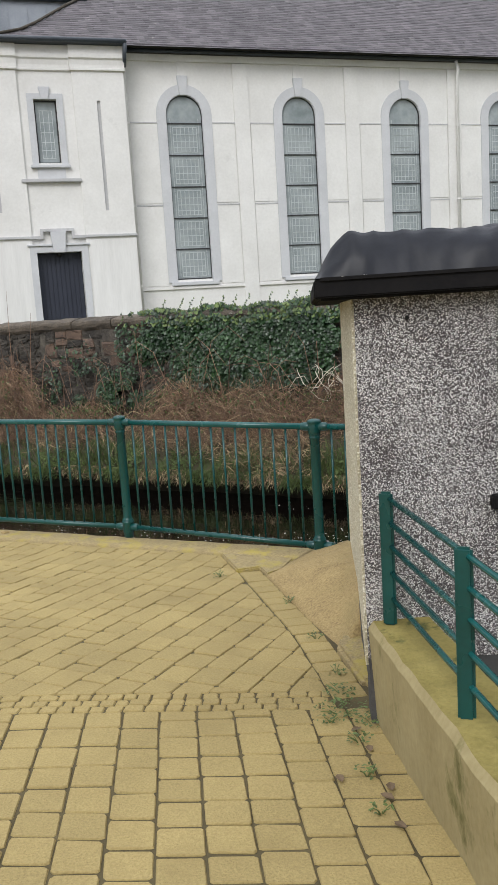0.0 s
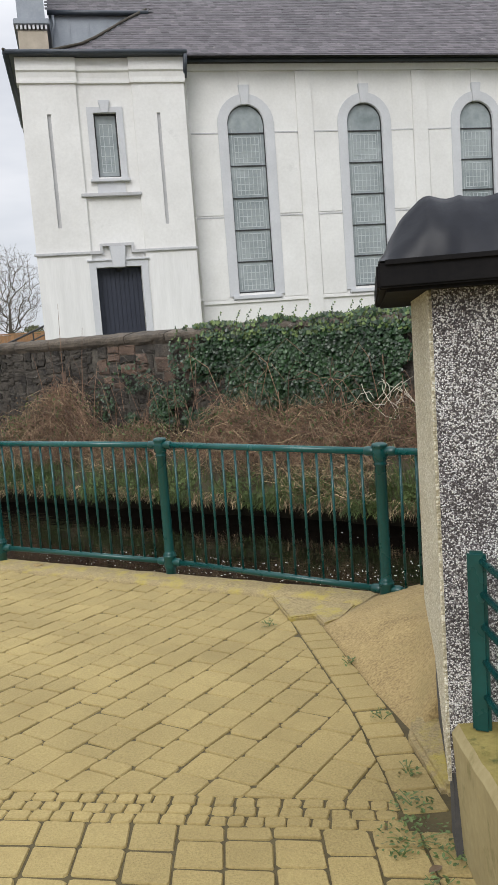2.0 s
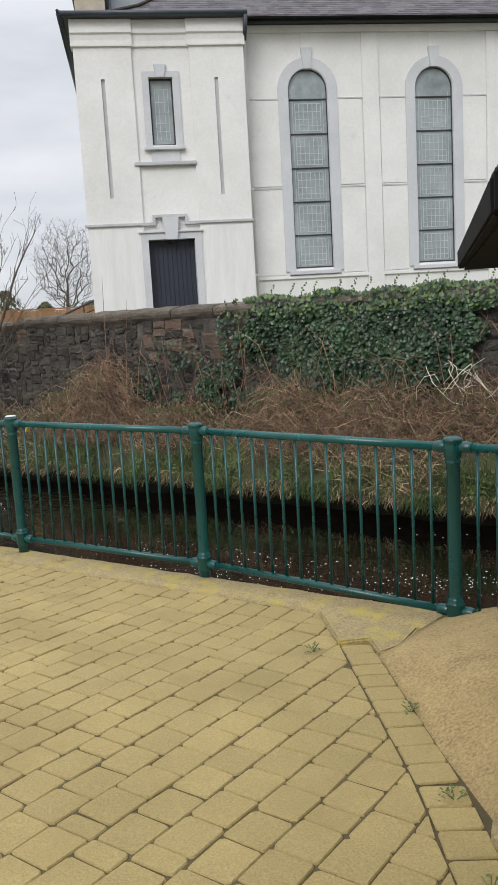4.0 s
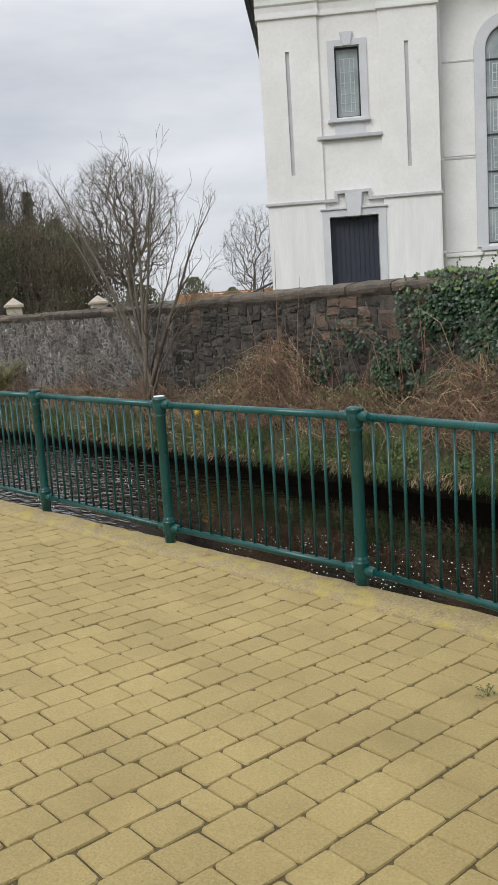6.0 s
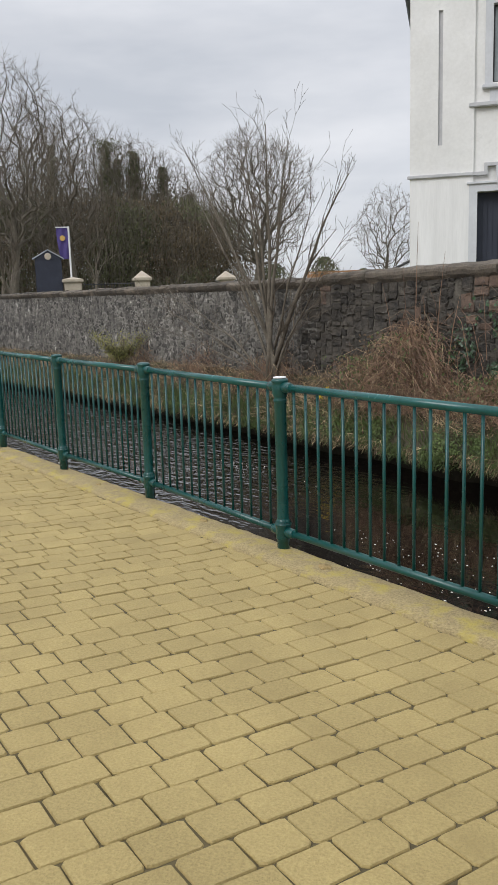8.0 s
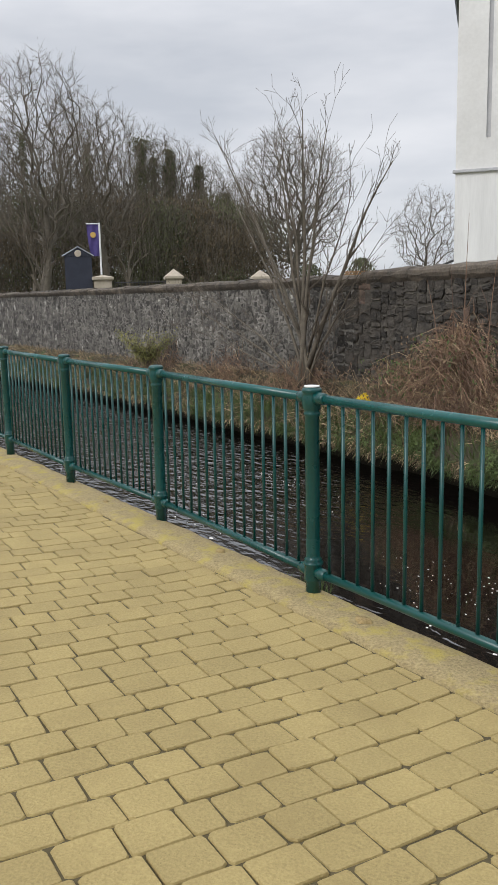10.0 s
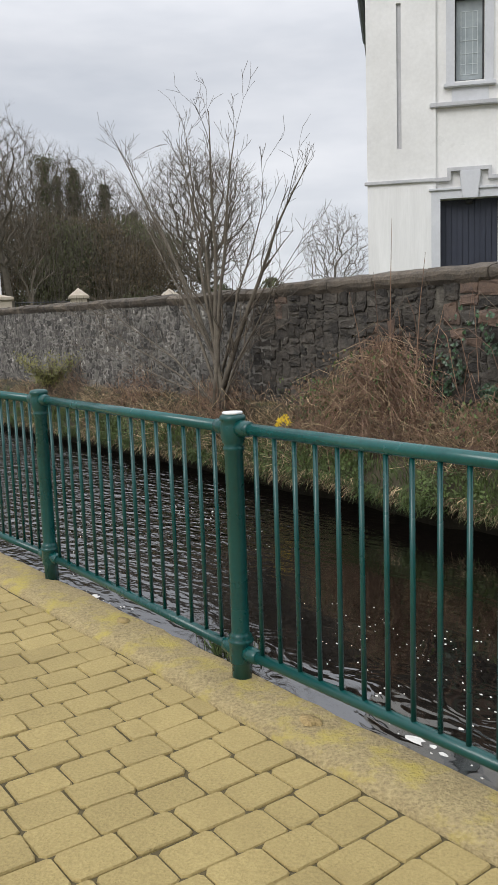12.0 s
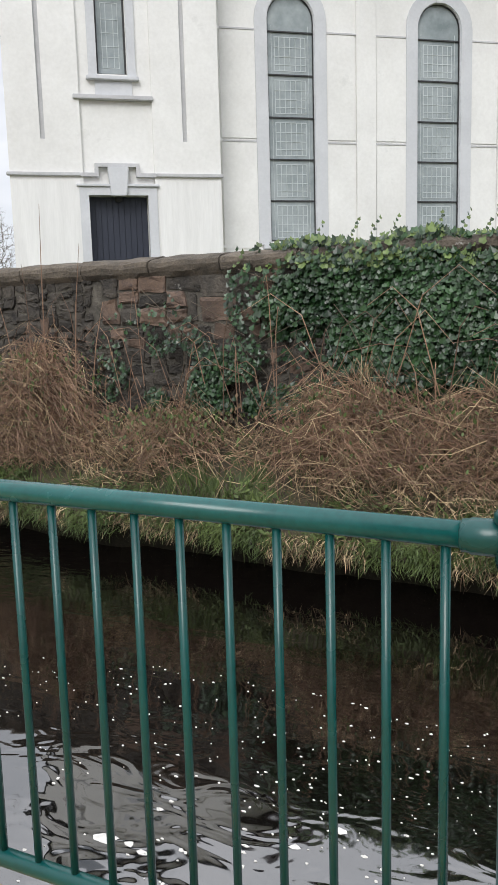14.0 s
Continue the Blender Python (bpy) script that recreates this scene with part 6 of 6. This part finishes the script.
            hill.v.append((x, y, 0.5 + top * math.sin(t * 1.57) + 0.5 * noise.noise((x * 0.4, y * 0.3, 0)) * t))
    for i in range(80):
        for j in range(rows):
            a = i * (rows + 1) + j
            hill.f.append((a, a + rows + 1, a + rows + 2, a + 1))
            hill.m.append(0)
    ob = part("backdrop", hill, surface("distant_hedgerows", (0.06, 0.065, 0.05), (0.13, 0.125, 0.095), 0.15, 1.5, 0.95, 0.0))
    tagged(ob, "low distant hedgerows and fields", "backdrop", kind="structure")


build_distance()


# ---------------------------------------------------------------- foam flecks on the river
def build_foam():
    rnd = random.Random(91)
    m = Mesh()
    n = 0
    while n < 1150:
        s = rnd.uniform(-7.5, 4.5)
        v = rnd.uniform(0.1, 4.0)
        dense = noise.noise((s * 0.5, v * 1.1, 3)) + (0.25 if v < 2.6 and s > -1.4 else -0.22)
        if dense < rnd.uniform(-0.1, 0.45):
            continue
        r = rnd.uniform(0.003, 0.013) * ((2.8 if rnd.random() < 0.14 else 0.9) if v < 1.5 else 0.6)
        k = rnd.randint(6, 9)
        st = rnd.uniform(1.0, 2.0)
        top = [(s + r * st * math.cos(6.28 * i / k) * rnd.uniform(0.45, 1.3), v + r * math.sin(6.28 * i / k) * rnd.uniform(0.6, 1.2)) for i in range(k)]
        verts = [river(x, y, WATER_Z - 0.004) for x, y in top] + [river(s + (x - s) * 0.7, v + (y - v) * 0.7, WATER_Z + 0.003) for x, y in top]
        m.add(verts, [(i, (i + 1) % k, k + (i + 1) % k, k + i) for i in range(k)] + [tuple(range(k, 2 * k))])
        n += 1
    ob = part("foam_flecks", m, FOAM, smooth=True)
    tagged(ob, "white foam flecks floating on the dark river", "foam", kind="stuff")


build_foam()


def build_water_plants():
    rnd = random.Random(93)
    for s, v, r, n in ((-2.5, 0.22, 0.20, 120), (-3.1, 0.2, 0.14, 80), (-4.2, 0.16, 0.25, 120), (-1.5, 1.05, 0.16, 90)):
        p = thing("water_plant", "low green tuft growing at the water's edge", "water plant", Matrix.Translation(river(s, v, WATER_Z)), group="tufts in the river")
        m = Mesh()
        for i in range(n):
            a, k = rnd.uniform(0, 6.28), r * rnd.random() ** 0.5
            b = (k * math.cos(a) * 1.5, k * math.sin(a) * 0.6, -0.02)
            blade(m, b, (b[0] + rnd.uniform(-0.06, 0.06), b[1] + rnd.uniform(-0.05, 0.05), rnd.uniform(0.05, 0.16)), rnd.uniform(0.006, 0.013), rnd, 0.25)
        part("foliage", m, GRASS, p)


build_water_plants()


# ---------------------------------------------------------------- weeds along the foot of the retaining wall
def build_weeds():
    rnd = random.Random(97)
    spots = [(1.78, -4.98, 0.13, 120), (1.86, -4.78, 0.09, 60), (1.74, -5.25, 0.06, 26), (1.66, -5.50, 0.05, 20), (1.60, -5.75, 0.05, 18), (1.93, -4.55, 0.05, 22), (2.02, -4.05, 0.06, 30), (1.84, -2.55, 0.05, 26),
             (2.10, -3.35, 0.05, 16), (1.70, -5.05, 0.04, 18), (1.86, -5.12, 0.06, 30), (-0.55, -4.9, 0.05, 30)]
    for x, y, r, n in spots:
        s, v = to_river(x, y)
        z = ground_z(v)
        w = thing("weed", "small green weed growing from a paving joint", "weed", Matrix.Translation((x, y, z)), group="weeds in the paving")
        m = Mesh()
        for i in range(n):
            a, k = rnd.uniform(0, 6.28), r * rnd.random() ** 0.6
            leaf(m, (k * math.cos(a), k * math.sin(a), rnd.uniform(0.006, 0.05) * (1.2 - k / r * 0.7)), rnd.uniform(0.010, 0.022), (rnd.uniform(-0.6, 0.6), rnd.uniform(-0.6, 0.6), 1), rnd, False)
        part("leaves", m, WEED, w)
        for i in range(5):
            a = rnd.uniform(0, 6.28)
            st = Mesh().tube([(0, 0, -0.01), (0.4 * r * math.cos(a), 0.4 * r * math.sin(a), 0.02), (0.8 * r * math.cos(a), 0.8 * r * math.sin(a), 0.035)], 0.0018, 4)
            part("stalk", st, WEED, w)
    for x, y, a in ((1.75, -5.33, 20), (1.70, -5.62, 70), (1.66, -5.68, 130), (1.62, -5.85, 40), (1.77, -5.16, 10), (1.55, -5.5, 60)):
        s, v = to_river(x, y)
        m = Mesh()
        leaf(m, (0, 0, 0), 0.055, (0.2, 0.3, 1), rnd, False)
        ob = part("fallen_leaf", m, BRACKEN)
        ob.matrix_world = pose(x, y, ground_z(v) + 0.012, 12, -9, a)
        tagged(ob, "curled brown fallen leaf on the paving", "leaf", "fallen leaves")


build_weeds()

# ---------------------------------------------------------------- paving, laid piece by piece
def area(poly):
    return abs(sum(a[0] * b[1] - b[0] * a[1] for a, b in zip(poly, poly[1:] + poly[:1]))) / 2


def paver_shape(poly, rnd, worn=0.010):
    """One tumbled block: rounded corners, a worn arris and a slight rock."""
    n = len(poly)
    cx, cy = sum(p[0] for p in poly) / n, sum(p[1] for p in poly) / n
    ring = []
    for i, p in enumerate(poly):
        for q in (poly[i - 1], poly[(i + 1) % n]):
            L = math.hypot(q[0] - p[0], q[1] - p[1])
            t = min(0.35, worn * rnd.uniform(0.6, 1.7) / max(L, 1e-6))
            ring.append((p[0] + (q[0] - p[0]) * t + rnd.uniform(-0.003, 0.003), p[1] + (q[1] - p[1]) * t + rnd.uniform(-0.003, 0.003)))
    k = len(ring)
    tx, ty, tz = rnd.uniform(-0.02, 0.02), rnd.uniform(-0.02, 0.02), rnd.uniform(-0.003, 0.003)
    verts = []
    for inset, drop in ((0.0, -0.035), (0.0, -0.006), (0.0045, 0.0)):
        for x, y in ring:
            L = math.hypot(x - cx, y - cy)
            f = max(0.2, 1 - inset / max(L, 1e-6))
            X, Y = cx + (x - cx) * f, cy + (y - cy) * f
            s, v = to_river(X, Y)
            verts.append((X - cx, Y - cy, ground_z(v) + drop + tz + tx * (X - cx) + ty * (Y - cy)))
    faces = []
    for r in (0, 1):
        faces += [(r * k + i, r * k + (i + 1) % k, (r + 1) * k + (i + 1) % k, (r + 1) * k + i) for i in range(k)]
    faces.append(tuple(range(2 * k, 3 * k)))
    return (cx, cy), verts, faces


def build_paving():
    rnd = random.Random(101)
    bed = Mesh()
    vs = [-9.5, -6, -3.5, -0.5, -0.2]
    for a, b in zip(vs, vs[1:]):
        bed.add([river(-17, a, ground_z(a) - 0.008), river(6.5, a, ground_z(a) - 0.008), river(6.5, b, ground_z(b) - 0.008), river(-17, b, ground_z(b) - 0.008)], [(0, 1, 2, 3)])
    pavement = part("pavement", bed, JOINT)
    tagged(pavement, "yellowish concrete block paving with dark mossy joints", "pavement", kind="structure")
    band_a, band_w = Vector((1.75, -4.70)), Vector((0.943, -0.333))        # far edge of the row of setts
    band_n = Vector((0.333, 0.943))
    border = [Vector((2.165, -2.50)), Vector((2.085, -3.97)), Vector((1.965, -4.86)), Vector((1.30, -8.9))]
    pieces = []
    gap = 0.0062

    def quad(o, ax, ay, w, h):
        return [tuple(o), tuple(o + ax * w), tuple(o + ax * w + ay * h), tuple(o + ay * h)]

    # broad field: courses run across towards the river, joints staggered
    ax = Vector((math.cos(radians(47.5)), math.sin(radians(47.5))))
    ay = Vector((-ax.y, ax.x))
    inner = []
    for p, q in zip(border, border[1:]):
        d = (q - p).normalized()
        nrm = Vector((d.y, -d.x))
        nrm = nrm if nrm.x < 0 else -nrm
        inner.append((p + nrm * 0.172, nrm))
    kerb_p, kerb_n = river(0, -0.228), RIVER.to_3x3() @ Vector((0, -1, 0))
    # courses: broad blocks towards the hut, narrower ones over the rest
    lines = [-1.056 + 0.1523 * i for i in range(1, 62)][::-1] + [-1.056 - 0.1576 * i for i in range(12)] + [-2.79 - 0.1735 * i for i in range(1, 34)]
    for r, (hi, lo) in enumerate(zip(lines, lines[1:])):
        x = -11.0 + 0.096 * (r % 2) + rnd.uniform(-0.03, 0.03)
        pitch = hi - lo
        while x < 6.5:
            w = rnd.uniform(0.187, 0.195) if rnd.random() > 0.045 else rnd.uniform(0.095, 0.125)
            o = ax * x + ay * lo
            c = o + ax * (w / 2)
            s, v = to_river(c.x, c.y)
            if -15 < s < 4.5 and -9 < v < -0.1:
                poly = quad(o + ax * gap / 2 + ay * gap / 2, ax, ay, w - gap, pitch - gap)
                poly = clip(poly, kerb_p.x, kerb_p.y, kerb_n.x, kerb_n.y)
                poly = clip(poly, band_a.x, band_a.y, band_n.x, band_n.y) if poly else poly
                for p, nrm in inner[:2]:
                    poly = clip(poly, p.x, p.y, nrm.x, nrm.y) if poly else poly
                if poly and area(poly) > 0.0012:
                    pieces.append((poly, 0.0105))
            x += w
    # three rows of small setts
    for row in range(3):
        x = -7.0 + rnd.uniform(0, 0.1)
        while x < 0.15:
            w = rnd.uniform(0.065, 0.10)
            o = band_a + band_w * x - band_n * (0.066 * (row + 1))
            poly = quad(o + band_w * 0.003 + band_n * 0.003, band_w, band_n, w - 0.006, 0.060)
            p, nrm = inner[1]
            poly = clip(poly, p.x, p.y, nrm.x, nrm.y)
            if poly and area(poly) > 0.0008:
                pieces.append((poly, 0.008))
            x += w
    # the strip before them, laid in straight lines beside the low wall
    bx = Vector((0.945, -0.327))
    by = Vector((0.19, 0.982))
    for col in range(-48, 4):
        y = -0.08 - rnd.uniform(0, 0.12)
        while y > -6.4:
            h = rnd.uniform(0.150, 0.185)
            o = band_a + bx * (col * 0.168 - 0.06) + by * (y - h)
            poly = quad(o + bx * 0.004 + by * 0.007, bx, by, 0.160, h - 0.014)
            q = band_a - band_n * 0.202
            poly = clip(poly, q.x, q.y, -band_n.x, -band_n.y)
            p, nrm = inner[2]
            poly = clip(poly, p.x - nrm.x * 0.165, p.y - nrm.y * 0.165, nrm.x, nrm.y) if poly else poly
            if poly and area(poly) > 0.0015:
                pieces.append((poly, 0.0085))
            y -= h
    # edging course along the concrete and the hut
    for p, q in zip(border[:2], border[1:3]):
        d = (q - p)
        L = d.length
        d = d / L
        nrm = Vector((d.y, -d.x))
        nrm = nrm if nrm.x < 0 else -nrm
        t = 0.0
        while t < L - 0.03:
            h = min(rnd.uniform(0.125, 0.165), L - t)
            o = p + d * (t + 0.004)
            pieces.append((quad(o, d, nrm, h - 0.008, 0.162), 0.009))
            t += h
    rest = Mesh()
    near = 0
    for poly, worn in pieces:
        (cx, cy), verts, faces = paver_shape(poly, rnd, worn)
        if near < 300 and -0.9 < cx < 1.7 and -4.2 < cy < -0.4:
            ob = part("paver", Mesh().add(verts, faces), PAVER_ONE, pavement)
            ob.location = (cx, cy, 0)
            near += 1
        else:
            rest.add([(x + cx, y + cy, z) for x, y, z in verts], faces)
    ob = part("pavers", rest, PAVER, pavement)
    tagged(ob, kind="stuff")


build_paving()
